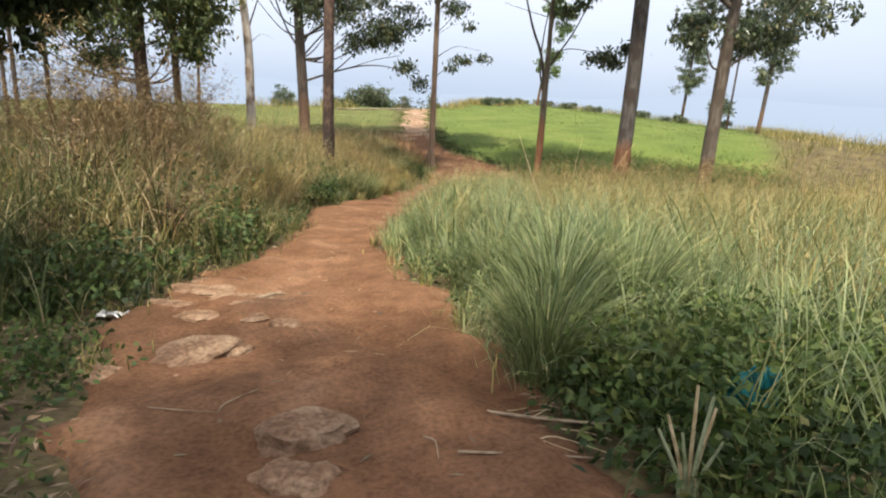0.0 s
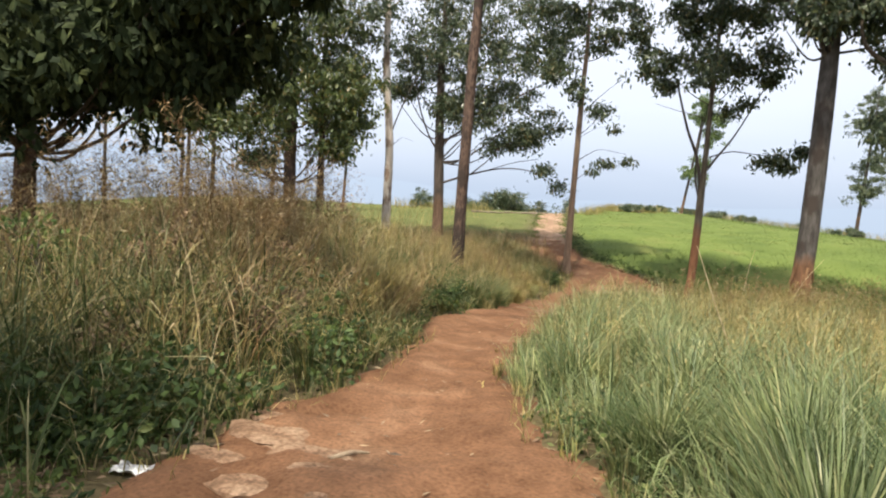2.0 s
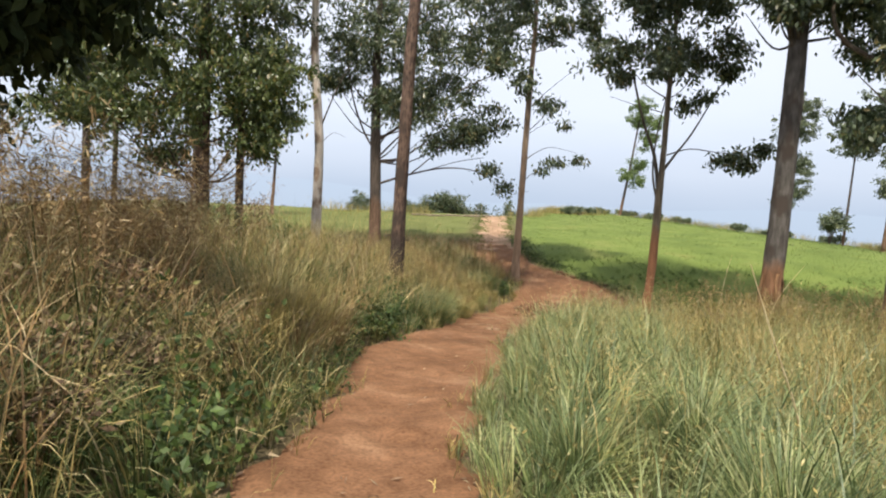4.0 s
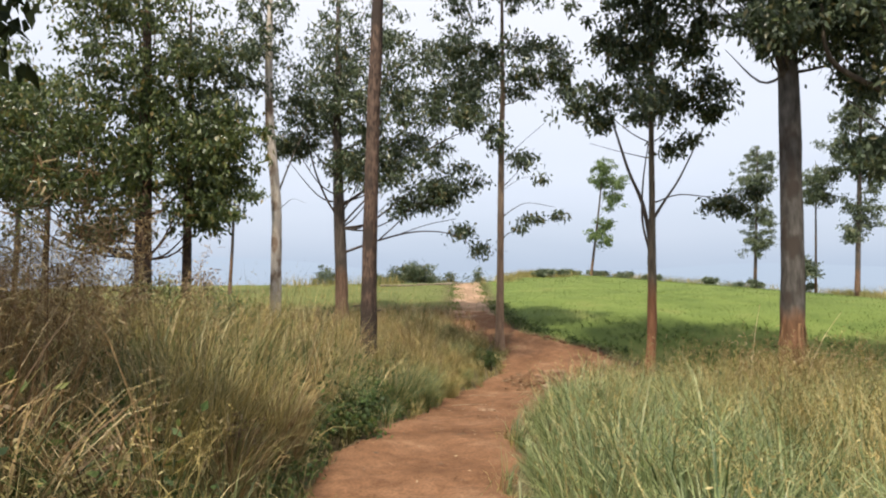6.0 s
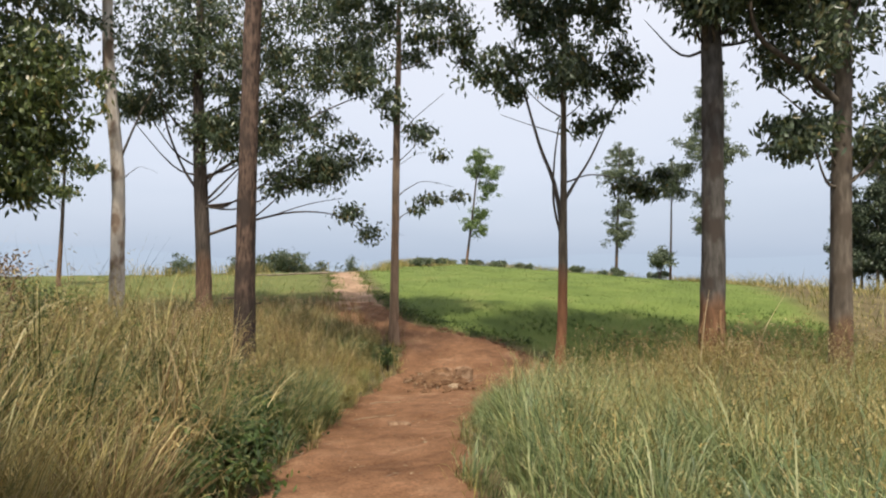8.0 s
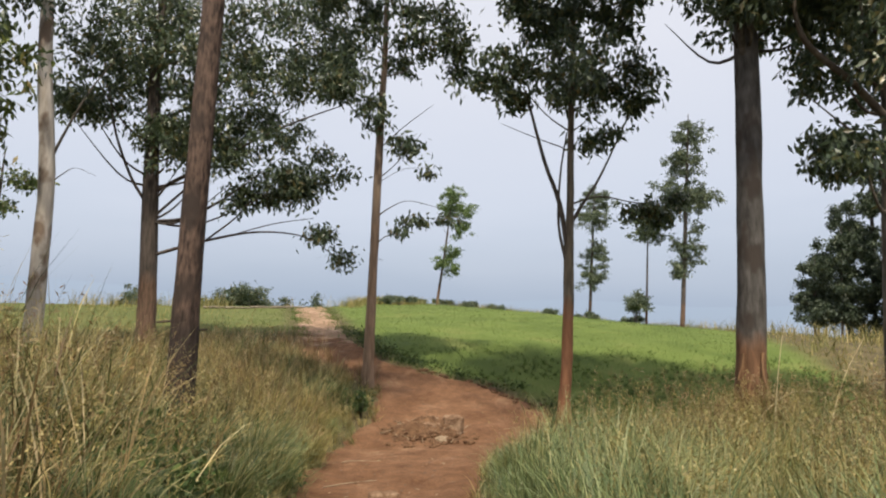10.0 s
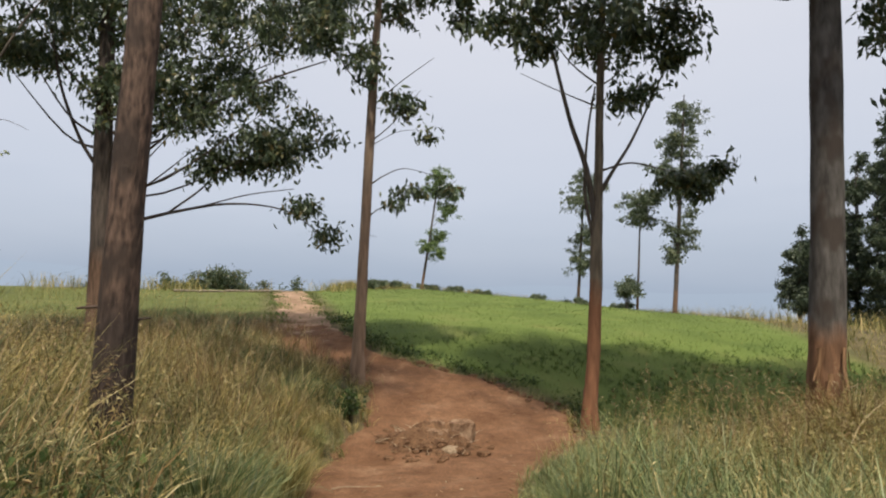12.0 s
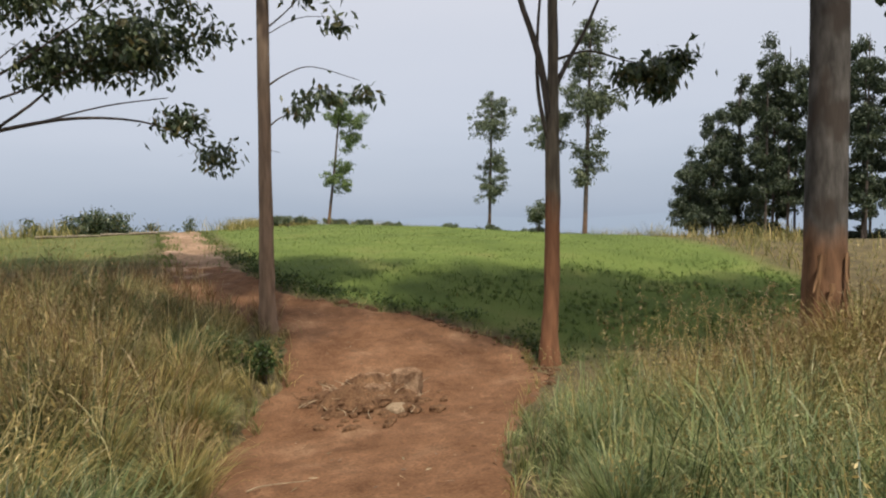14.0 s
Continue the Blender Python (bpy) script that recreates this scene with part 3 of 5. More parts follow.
# thin straight tree at the bend
tree("gum_tree", 0.98, 24.0, [(0, 0, 0, 0.138), (0.02, 0, 1.6, 0.124), (0.06, 0, 3.6, 0.108), (0.13, 0, 6.9, 0.092), (0.18, 0, 8.5, 0.075), (0.2, 0, 13.2, 0.03)],
     M_BARK_TAN, M_LEAF, [L(-0.55, 0, 7.2, 0.75, 0.7, 0.55, 15), L(-1.2, 0, 7.6, 0.6, 0.6, 0.4, 9), L(0.6, 0, 6.6, 0.55, 0.5, 0.5, 7), L(0.3, 0, 8.4, 1.2, 1.1, 0.8, 26), L(1.6, 0, 8.9, 0.5, 0.5, 0.7, 8), L(2.2, 0.1, 8.3, 0.35, 0.4, 0.5, 5), L(-0.4, 0.2, 9.6, 1.0, 0.9, 0.7, 22), L(0.9, 0.2, 9.9, 0.9, 0.9, 0.7, 18), L(0.2, -0.4, 12.4, 2.6, 1.9, 1.0, 230),
      L(0.8, 0.2, 3.95, 0.25, 0.2, 0.12, 2), L(1.35, 0.3, 4.2, 0.32, 0.25, 0.16, 3), L(1.95, 0.3, 4.45, 0.25, 0.2, 0.1, 2), L(1.32, 0, 5.5, 0.16, 0.16, 0.13, 2)],
     [[(0.1, 0, 4.25, 0.022), (0.5, 0.15, 4.55, 0.014), (1.0, 0.25, 4.75, 0.009), (1.9, 0.3, 4.6, 0.005)], [(0.06, 0, 3.5, 0.018), (0.4, 0.2, 3.8, 0.012), (0.9, 0.3, 3.95, 0.007)],
      [(0.1, 0, 5.2, 0.018), (0.6, 0, 5.7, 0.011), (1.2, 0, 6.5, 0.006)], [(0.12, 0, 6.0, 0.018), (0.7, 0, 6.6, 0.011), (1.5, 0, 7.3, 0.006)], [(0.08, 0, 5.1, 0.01), (0.7, 0, 5.5, 0.007), (1.25, 0, 5.6, 0.004)], [(0.05, 0, 3.2, 0.008), (0.3, 0, 3.15, 0.004)]],
     "slender straight young gum tree with tan bark", auto=1, leaf_len=0.19, leaf_wid=0.08, twig_mat=M_TWIG)
# forked tree at the path's outer bend
tree("gum_tree", 4.72, 20.95, [(0, 0, 0, 0.135), (0.05, 0, 1.2, 0.122), (0.09, 0, 2.6, 0.114), (0.1, 0, 3.7, 0.107), (0.13, 0, 4.6, 0.082), (0.15, 0, 6.6, 0.07), (0.2, 0, 9, 0.05), (0.2, 0, 13.0, 0.02)],
     M_BARK_BROWN, M_LEAF, [L(0.0, 0, 7.6, 1.5, 1.4, 0.9, 40), L(-1.3, 0, 7.5, 0.7, 0.7, 0.6, 16), L(-1.5, 0, 6.8, 0.45, 0.45, 0.35, 7), L(1.3, 0, 7.7, 0.8, 0.7, 0.7, 18), L(1.9, 0.2, 7.0, 0.45, 0.4, 0.35, 7), L(0.3, 0, 8.9, 1.2, 1.1, 0.7, 34), L(-0.9, 0, 9.2, 0.8, 0.8, 0.5, 14), L(1.3, 0, 9.3, 0.8, 0.8, 0.5, 14), L(0.2, 0, 10.2, 1.5, 1.4, 0.5, 40), L(0.2, -0.5, 12.6, 2.6, 1.9, 0.8, 320), L(0.9, 0, 6.2, 0.3, 0.3, 0.22, 4), L(1.25, 0, 6.5, 0.3, 0.3, 0.3, 4),
      L(2.2, 0.05, 4.8, 0.5, 0.35, 0.25, 8), L(2.85, 0, 5.0, 0.3, 0.3, 0.25, 4), L(2.7, 0.05, 4.45, 0.2, 0.2, 0.3, 3), L(1.6, 0.05, 4.75, 0.25, 0.2, 0.12, 2)],
     [[(0.08, 0, 3.65, 0.06), (-0.12, 0, 4.75, 0.05), (-0.5, 0, 5.7, 0.04), (-0.95, 0, 7.2, 0.025)], [(0.06, 0, 3.4, 0.035), (-0.12, 0.05, 4.3, 0.03), (-0.06, 0.1, 5.4, 0.022), (0.1, 0.1, 6.4, 0.014)],
      [(0.13, 0, 4.3, 0.045), (0.5, 0.05, 4.85, 0.034), (0.95, 0.1, 5.5, 0.026), (1.7, 0.1, 7.0, 0.014)], [(0.25, 0.05, 4.8, 0.026), (0.9, 0.05, 5.0, 0.018), (1.8, 0.05, 4.92, 0.012), (2.8, 0.0, 4.95, 0.007)], [(0.0, 0, 6.0, 0.015), (-0.8, 0, 6.2, 0.009), (-1.5, 0, 6.4, 0.005)]],
     "forked young gum tree with red-brown foot beside the path", auto=1, leaf_len=0.19, leaf_wid=0.08, twig_mat=M_TWIG)
# thick grey trunk
grey_gum = tree("gum_tree", 6.72, 18.0, [(0, 0, 0, 0.258), (0.06, 0, 1.6, 0.238), (0.12, 0, 4, 0.222), (0.12, 0, 7, 0.20), (0.1, 0, 10, 0.16), (0.1, 0, 15, 0.07)],
     M_BARK_GREY, M_LEAF, [L(-0.5, -0.5, 8.0, 0.6, 0.6, 0.5, 14), L(-0.6, -0.55, 7.6, 0.4, 0.4, 0.35, 10), L(0.9, 0.2, 8.6, 1.5, 1.4, 0.8, 42), L(2.2, 0.3, 8.4, 0.9, 0.9, 0.8, 22), L(0.0, 0, 10.5, 2.6, 2.2, 1.3, 190), L(2.8, 0, 10.6, 2.0, 1.8, 1.0, 190), L(-2.2, 0, 11.0, 1.6, 1.6, 0.9, 130), L(0.5, 0.6, 13.4, 3.4, 2.4, 1.2, 330), L(-1.6, 0.3, 9.4, 0.9, 0.9, 0.6, 16)],
     [[(0.06, 0, 6.9, 0.08), (-0.4, -0.4, 7.6, 0.05), (-0.8, -0.7, 8.0, 0.025)]],
     "stout gum tree with smooth grey bark peeling orange at the foot", auto=2, density=1.6)
# strips of bark hanging loose round its foot
def bark_strips(root, radius, count, low, high):
    for k in range(count):
        a, z = rng.uniform(np.pi, 2.2 * np.pi), rng.uniform(low, high)
        ln, wd = rng.uniform(0.25, 0.6), rng.uniform(0.02, 0.05)
        s = np.linspace(0, 1, 6)
        rr = radius + 0.012 + 0.05 * (1 - s) ** 2 * rng.uniform(0.3, 1.4)
        rows = []
        for side, off in ((-1, 0.0), (1, 0.0), (1, 0.006), (-1, 0.006)):
            aa = a + side * wd / radius * (0.25 + 0.75 * s) + 0.1 * np.sin(s * 4 + k)
            rows.append(np.stack([0.03 + (rr + off) * np.cos(aa), (rr + off) * np.sin(aa), z - ln * (1 - s)], -1))
        V = np.stack(rows, 1).reshape(-1, 3)
        i = np.arange(5)[:, None] * 4
        F = np.concatenate([np.concatenate([i + c, i + (c + 1) % 4, i + 4 + (c + 1) % 4, i + 4 + c], 1) for c in range(4)])
        part("bark_strip", mesh_from("bark_strip", V, F, M_PEEL), root, "peeling orange bark")


bark_strips(grey_gum, 0.262, 24, 0.35, 1.7)
# grey trunk to its right with the elbowed branch
tree("gum_tree", 9.1, 17.2, [(0, 0, 0, 0.215), (0.03, 0, 1.6, 0.2), (0.08, 0, 4, 0.185), (0.2, 0, 7, 0.15), (0.3, 0, 11, 0.06)],
     M_BARK_MOTTLED, M_LEAF, [L(-0.75, 0, 5.05, 0.6, 0.6, 0.45, 20), L(0.9, 0, 5.2, 1.0, 0.9, 0.8, 30), L(-0.5, 0, 6.9, 0.9, 1.0, 0.7, 28), L(-1.4, 0, 8.2, 1.2, 1.1, 0.8, 36), L(0.8, 0, 7.4, 1.6, 1.5, 1.0, 34), L(0.2, 0, 9.2, 2.4, 2.0, 1.2, 110), L(2.2, 0, 6.0, 0.9, 0.9, 0.8, 12), L(2.8, 1.0, 10.8, 2.6, 2.0, 1.0, 190)],
     [[(0.12, 0, 5.7, 0.08), (-0.75, 0, 6.35, 0.06), (-1.65, 0, 6.85, 0.05), (-1.95, 0, 7.35, 0.04), (-2.0, 0, 8.2, 0.03)]],
     "leafy gum tree with mottled grey bark and an elbowed branch", auto=2, density=1.6)
# dense pair at the left
tree("gum_tree", -9.3, 21.6, [(0, 0, 0, 0.26), (0.02, 0, 2, 0.24), (0.05, 0, 5, 0.21), (0.1, 0, 8, 0.15), (0.1, 0, 11.5, 0.05)],
     M_BARK_RED, M_LEAF_WARM, [L(0.3, 0, 5.6, 2.6, 2.0, 1.4, 95), L(-2.3, 0, 5.0, 1.6, 1.5, 1.2, 48), L(2.2, -0.2, 6.4, 1.2, 1.2, 1.2, 38), L(1.9, 0, 4.4, 0.7, 0.7, 0.5, 14), L(-0.3, 0, 7.8, 2.8, 2.2, 1.4, 95), L(0, 0, 9.8, 2.4, 2.0, 1.4, 70), L(-3.2, 0, 7.2, 1.6, 1.5, 1.4, 48), L(-1.4, 0, 3.9, 0.9, 0.9, 0.5, 16), L(-4.8, 0, 5.6, 1.6, 1.4, 1.3, 44), L(-5.0, 0, 8.4, 1.8, 1.5, 1.4, 44)],
     (), "dense leafy tree with dark crown reaching low", auto=3, density=1.8, sprig=0.5, leaf_len=0.19, leaf_wid=0.08)
tree("gum_tree", -8.5, 22.6, [(0, 0, 0, 0.15), (0.02, 0, 2, 0.14), (0.05, 0, 5, 0.12), (0.1, 0, 8, 0.09), (0.1, 0, 10.5, 0.03)],
     M_BARK_RED, M_LEAF, [L(0.8, 0, 6.8, 1.3, 1.2, 1.1, 40), L(1.0, 0, 8.6, 1.4, 1.3, 1.1, 40), L(0.9, 0, 5.3, 0.8, 0.8, 0.5, 15)],
     (), "slim dark-trunked tree crowded by its larger neighbour", auto=2, density=1.6, sprig=0.5)
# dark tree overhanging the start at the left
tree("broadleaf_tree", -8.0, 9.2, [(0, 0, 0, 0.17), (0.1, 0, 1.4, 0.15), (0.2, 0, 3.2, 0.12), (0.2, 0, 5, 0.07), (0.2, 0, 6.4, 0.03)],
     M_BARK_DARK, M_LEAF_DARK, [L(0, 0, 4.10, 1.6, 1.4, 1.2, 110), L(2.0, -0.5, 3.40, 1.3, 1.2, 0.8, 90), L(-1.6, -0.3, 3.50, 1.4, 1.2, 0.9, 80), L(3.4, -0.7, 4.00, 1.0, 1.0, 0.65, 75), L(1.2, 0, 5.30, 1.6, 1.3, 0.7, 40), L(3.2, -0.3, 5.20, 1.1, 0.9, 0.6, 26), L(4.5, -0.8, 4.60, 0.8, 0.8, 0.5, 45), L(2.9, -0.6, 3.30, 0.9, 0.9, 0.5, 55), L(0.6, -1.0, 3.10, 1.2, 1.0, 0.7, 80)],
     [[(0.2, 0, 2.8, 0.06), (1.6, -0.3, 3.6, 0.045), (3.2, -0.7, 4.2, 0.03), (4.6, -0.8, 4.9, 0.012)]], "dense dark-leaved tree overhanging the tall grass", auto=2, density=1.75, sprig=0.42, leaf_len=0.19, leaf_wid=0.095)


# tree behind the start, whose shade lies over the first steps
tree("broadleaf_tree", -2.8, -1.6, [(0, 0, 0, 0.22), (0.1, 0, 2, 0.2), (0.1, 0, 5, 0.16), (0.2, 0, 8, 0.08), (0.2, 0, 9.5, 0.03)],
     M_BARK_DARK, M_LEAF, [L(0.6, 0, 7.6, 2.2, 1.7, 0.9, 130), L(-1.4, 2.4, 7.4, 1.5, 1.4, 0.8, 60), L(3.2, 0.0, 7.6, 1.9, 1.5, 0.8, 84)],
     (), "broad leafy tree shading the start of the path", auto=2, density=1.6, sprig=0.45)


# ---- trees on the far side of the field ----
def far_tree(x, y, height, r, lumps, label, leaf=M_LEAF_FAR, lean=(0, 0), group="slim trees along the field's far edge", leaf_len=0.24, bark=M_BARK_DARK, sprig=0.5, density=2.3, up=1.0):
    height += up
    return tree("gum_tree", x, y, [(0, 0, 0, r), (lean[0] * 0.4, 0, height * 0.4, r * 0.8), (lean[0] * 0.8, 0, height * 0.8, r * 0.5), (lean[0], 0, height, r * 0.15)],
                bark, leaf, [((c[0], c[1], c[2] + up), tuple(v * 1.15 for v in q), k) for c, q, k in lumps], (), label, leaf_len * 1.1, leaf_len * 0.46, density, 8, 1.2, sprig, 0.6, group, 1)


far_tree(15.75, 71.9, 12.0, 0.16, [L(1.1, 0, 3.9, 1.3, 1.2, 1.1, 26), L(1.7, 0, 5.0, 0.8, 0.8, 0.6, 9), L(1.6, 0, 10.3, 1.7, 1.5, 1.2, 34), L(1.9, 0, 11.6, 1.1, 1.0, 0.8, 16), L(2.3, 0, 8.3, 1.0, 1.0, 1.1, 16)],
         "lone slim tree with two tufts of light green leaves", M_LEAF_YOUNG, (1.6, 0))
far_tree(30.9, 65.3, 13.5, 0.18, [L(0.4, 0, 3.6, 1.5, 1.3, 1.2, 28), L(0.9, 0, 6.4, 1.4, 1.2, 1.2, 26), L(0.3, 0, 10.2, 2.0, 1.7, 1.4, 36), L(0.7, 0, 12.3, 1.6, 1.4, 1.1, 26)],
         "slim tree with tufted grey-green crown", M_LEAF_FAR, (0.6, 0))
far_tree(30.3, 54.5, 10.3, 0.11, [L(0.3, 0, 9.0, 1.4, 1.3, 1.2, 30), L(1.1, 0, 7.4, 1.1, 1.0, 0.8, 16), L(-0.6, 0, 7.3, 0.8, 0.8, 0.6, 9)],
         "thin bare-stemmed tree with a tuft of leaves", M_LEAF_FAR, (0.3, 0))
far_tree(31.25, 50.9, 17.5, 0.2, [L(0.9, 0, 6.2, 0.9, 0.9, 2.0, 26), L(-0.4, 0, 4.2, 0.5, 0.5, 1.0, 8), L(0.0, 0, 10.6, 1.9, 1.6, 1.5, 42), L(1.5, 0, 10.0, 1.2, 1.1, 1.3, 24), L(0.6, 0, 13.2, 1.5, 1.4, 1.5, 34), L(0.9, 0, 15.8, 1.0, 1.0, 1.3, 22)],
         "tall slender tree with ragged hanging foliage", M_LEAF_FAR, (0.9, 0))


def bush(name, x, y, size, height, k, label, leaf, leaf_len=0.12, group="", sink=0.0):
    z0 = float(land(x, y)) - sink
    root = thing_at(name, x, y, z0, label, "shrub", group)
    lumps = [L(rng.normal(0, size * 0.35), rng.normal(0, size * 0.35), height * rng.uniform(0.35, 0.75), size * 0.5, size * 0.5, height * 0.28, max(2, k // 5)) for _ in range(5)]
    for c, r, q in lumps:
        V, F = tube([(0, 0, -0.1), (c[0] * 0.4, c[1] * 0.4, c[2] * 0.5), c], [0.02 + 0.01 * height, 0.014 + 0.006 * height, 0.006], 5, 0.03)
        part("stem", mesh_from("stem", V, F, M_TWIG), root)
    V, F = crown_from(lumps, leaf_len, leaf_len * 0.4, 1.0, 0.18 + 0.1 * height, 0.3)
    part("crown", mesh_from("crown", V, F, leaf, smooth=False), root)
    return root


bush("bush", 29.0, 54.2, 1.6, 3.2, 60, "rounded green bush at the field's edge", M_LEAF_FAR, 0.3)
for bx, by, bs, bh in ((17, 73, 1.6, 1.0), (20, 73.5, 1.8, 1.0), (23, 72, 1.4, 0.8), (14, 74, 1.2, 0.7), (9.5, 62, 1.6, 0.9), (29, 62, 1.8, 0.9), (33, 60, 1.6, 0.8), (26, 66, 1.6, 0.7)):
    bush("bush", bx, by, bs, bh, 34, "low dull-green bush along the crest", M_LEAF_FAR, 0.3, "low bushes along the crest")
for bx, by, bs, bh in ((-10.2, 76, 2.0, 5.0), (-8.2, 77, 1.9, 5.5), (-6.6, 75, 1.7, 5.4), (-5.0, 73, 1.5, 6.2), (-3.6, 76, 1.6, 5.4), (-1.4, 83, 1.6, 6.6), (0.0, 84, 1.5, 6.2), (3.4, 90, 1.1, 6.6), (-15.5, 78, 1.8, 5.0)):
    bush("bush", bx, by, bs * 1.5, 2.9 + 0.5 * bh, 150, "dull green rounded tree crown showing over the crest", M_LEAF, 0.34, "tree crowns beyond the crest")

# dark grove at the right
for k in range(26):
    a = (k % 13) / 12
    row = k // 13
    gxx, gyy = 73.5 + 15 * a + 6 * row + rng.normal(0, 0.8), 75 - 22 * a + 7 * row + rng.normal(0, 1.2)
    hh = float(np.interp(a, [0, 0.1, 0.25, 0.45, 1], [12.5, 17.5, 25, 29, 28])) * rng.uniform(0.92, 1.06)
    far_tree(gxx, gyy, hh, 0.2, [L(rng.normal(0, 0.6), rng.normal(0, 0.6), hh * f, 2.0 * (1.3 - f), 2.0 * (1.3 - f), hh * 0.10, int(22 * (1.2 - f * 0.4))) for f in (0.26, 0.38, 0.5, 0.64, 0.78, 0.9)],
             "tall dark tree of a dense grove", M_LEAF_GROVE, (0.5, 0), "grove beyond the field", 0.5, M_BARK_DARK, 0.95, 1.05)
for k in range(2, 12):
    bush("bush", 76.5 + 1.5 * k + rng.normal(0, 0.6), 77 - 2.1 * k + rng.normal(0, 0.8), 2.8, 4.6 + rng.uniform(-1.0, 1.0), 90, "dark undergrowth among the grove's trunks", M_LEAF_GROVE, 0.5, "undergrowth of the grove")
# thin trees far behind the grass at the left
for tx, ty, th in ((-17, 27, 9), (-20, 31, 10), (-14.5, 25, 8), (-24, 30, 9), (-17, 36, 8), (-13, 38, 6)):
    far_tree(tx, ty, th, 0.11, [L(0, 0, th * f, 1.2, 1.2, th * 0.09, 12) for f in (0.6, 0.74, 0.88)], "thin dark tree behind the tall grass", M_LEAF_WARM, (0.3, 0), "thin trees behind the grass", 0.22, density=1.2)


# ---- grass ----
CELL = 0.34


def tuft_centres(xy):
    """The middle of the tuft that each place belongs to, and one random number for each tuft."""
    q = np.floor(xy / CELL)
    h = [np.modf(np.abs(np.sin(q[:, 0] * a + q[:, 1] * b) * 43758.5453))[0] for a, b in ((12.9898, 78.233), (39.346, 11.135), (27.17, 51.43))]
    return (q + np.stack(h[:2], -1)) * CELL, h[2]


def blades(xy, height, width, bend, lean_to=None, lean=0.0, segments=3, fan=0.0):
    """Arching blades, each bending over further towards its tip: verts, quads and tips. fan: how far a tuft opens outwards."""
    n = len(xy)
    phi = rng.uniform(0, 2 * np.pi, n)
    d = np.stack([np.cos(phi), np.sin(phi)], -1)
    if fan:
        c, h = tuft_centres(xy)
        o = xy - c
        r = np.linalg.norm(o, axis=1)
        d = d * (1 - fan) + fan * 1.6 * o / (r[:, None] + 1e-6)
        d /= np.linalg.norm(d, axis=1)[:, None] + 1e-9
        height = height * (0.72 + 0.56 * h)
        bend = bend * (0.65 + 3.2 * np.minimum(r, 0.22))
    if lean_to is not None:
        d = d + lean_to * np.asarray(lean).reshape(-1, 1)
        d /= np.linalg.norm(d, axis=1)[:, None] + 1e-9
    tw = rng.uniform(0, np.pi, n)
    w = np.stack([-d[:, 1] * np.cos(tw) + d[:, 0] * np.sin(tw) * 0.6, d[:, 0] * np.cos(tw) + d[:, 1] * np.sin(tw) * 0.6, 0.15 * np.sin(tw * 2)], -1)
    m = 2 * segments + 1
    V = np.empty((n, m, 3))
    c = np.stack([xy[:, 0], xy[:, 1], land(xy[:, 0], xy[:, 1]) - 0.02], -1)
    start = rng.uniform(0.03, 0.35, n)
    step = height * 1.12 / segments
    for k in range(segments + 1):
        s = k / segments
        if k < segments:
            ws = (1 - 0.45 * s * s) * width * 0.5
            V[:, 2 * k] = c - w * ws[:, None]
            V[:, 2 * k + 1] = c + w * ws[:, None]
            th = start + bend * 1.75 * ((k + 0.5) / segments) ** 1.6
            c = c + np.stack([d[:, 0] * np.sin(th), d[:, 1] * np.sin(th), np.cos(th)], -1) * step[:, None]
        else:
            V[:, 2 * k] = c
    b = (np.arange(n) * m)[:, None]
    Q = np.concatenate([b + np.array([2 * k, 2 * k + 1, 2 * k + 3, 2 * k + 2]) for k in range(segments - 1)])
    T = b + np.array([m - 3, m - 2, m - 1])
    return V.reshape(-1, 3), Q, T


def scatter(x0, x1, y0, y1, count, keep):
    """Random places of the plan, kept with the chance keep(x, y)."""
    x, y = rng.uniform(x0, x1, count), rng.uniform(y0, y1, count)
    k = rng.uniform(0, 1, count) < keep(x, y)
    return np.stack([x[k], y[k]], -1)


def tufted(xy, radius):
    """Draws places together into tufts."""
    c, _ = tuft_centres(xy)
    return c + (xy - c) * radius


def grass(name, xy, height, width, bend, material, label, lean_to=None, lean=0.0, segments=3, fan=0.0):
    V, Q, T = blades(xy, height, width, bend, lean_to, lean, segments, fan)
    ob = new(name, mesh_from(name, V, [Q, T], material))
    return tagged(ob, label, "grass", kind="stuff")


def u(n, a, b):
    return rng.uniform(a, b, n)


def off_left(x, y):
    return left_edge(y) - x


def off_right(x, y):
    return x - right_edge(y)


# tall mixed grass on the bank at the left
def left_keep(x, y):
    d = off_left(x, y)
    return sstep(-0.02, 0.12, d) * sstep(3.8, 5.5, y + 0.8 * d) * (1 - sstep(27.5, 29.5, y)) * np.where(d < 2.5, 1.0, 0.45) * (1 - 0.6 * sstep(13, 16.5, y))


xy = tufted(scatter(-8.5, 1.5, 3.5, 30, 128000, left_keep), 0.55)
d = off_left(xy[:, 0], xy[:, 1])
tall = (0.38 + 0.72 * sstep(0.0, 1.3, d)) * (0.75 + 0.5 * patches(xy[:, 0], xy[:, 1], 0.8, 2.0)) * (1 - 0.35 * sstep(17, 22, xy[:, 1]))
grass("tall_grass", xy, tall * u(len(xy), 0.45, 1.15), 0.0045 + 0.0115 * u(len(xy), 0, 1) ** 2, u(len(xy), 0.2, 1.4), M_GRASS_OLIVE,
      "tall tangled olive and straw grass on the bank", np.array([[1.0, -0.3]]), 0.5 * (1 - sstep(0.1, 0.8, d)), 4, 0.6)


# fresher mixed grass further along the bank
def bank_keep(x, y):
    d = off_left(x, y)
    return sstep(-0.02, 0.15, d) * sstep(12.5, 15.5, y) * (1 - sstep(25.5, 28, y)) * np.where(d < 2.5, 1.0, 0.5)


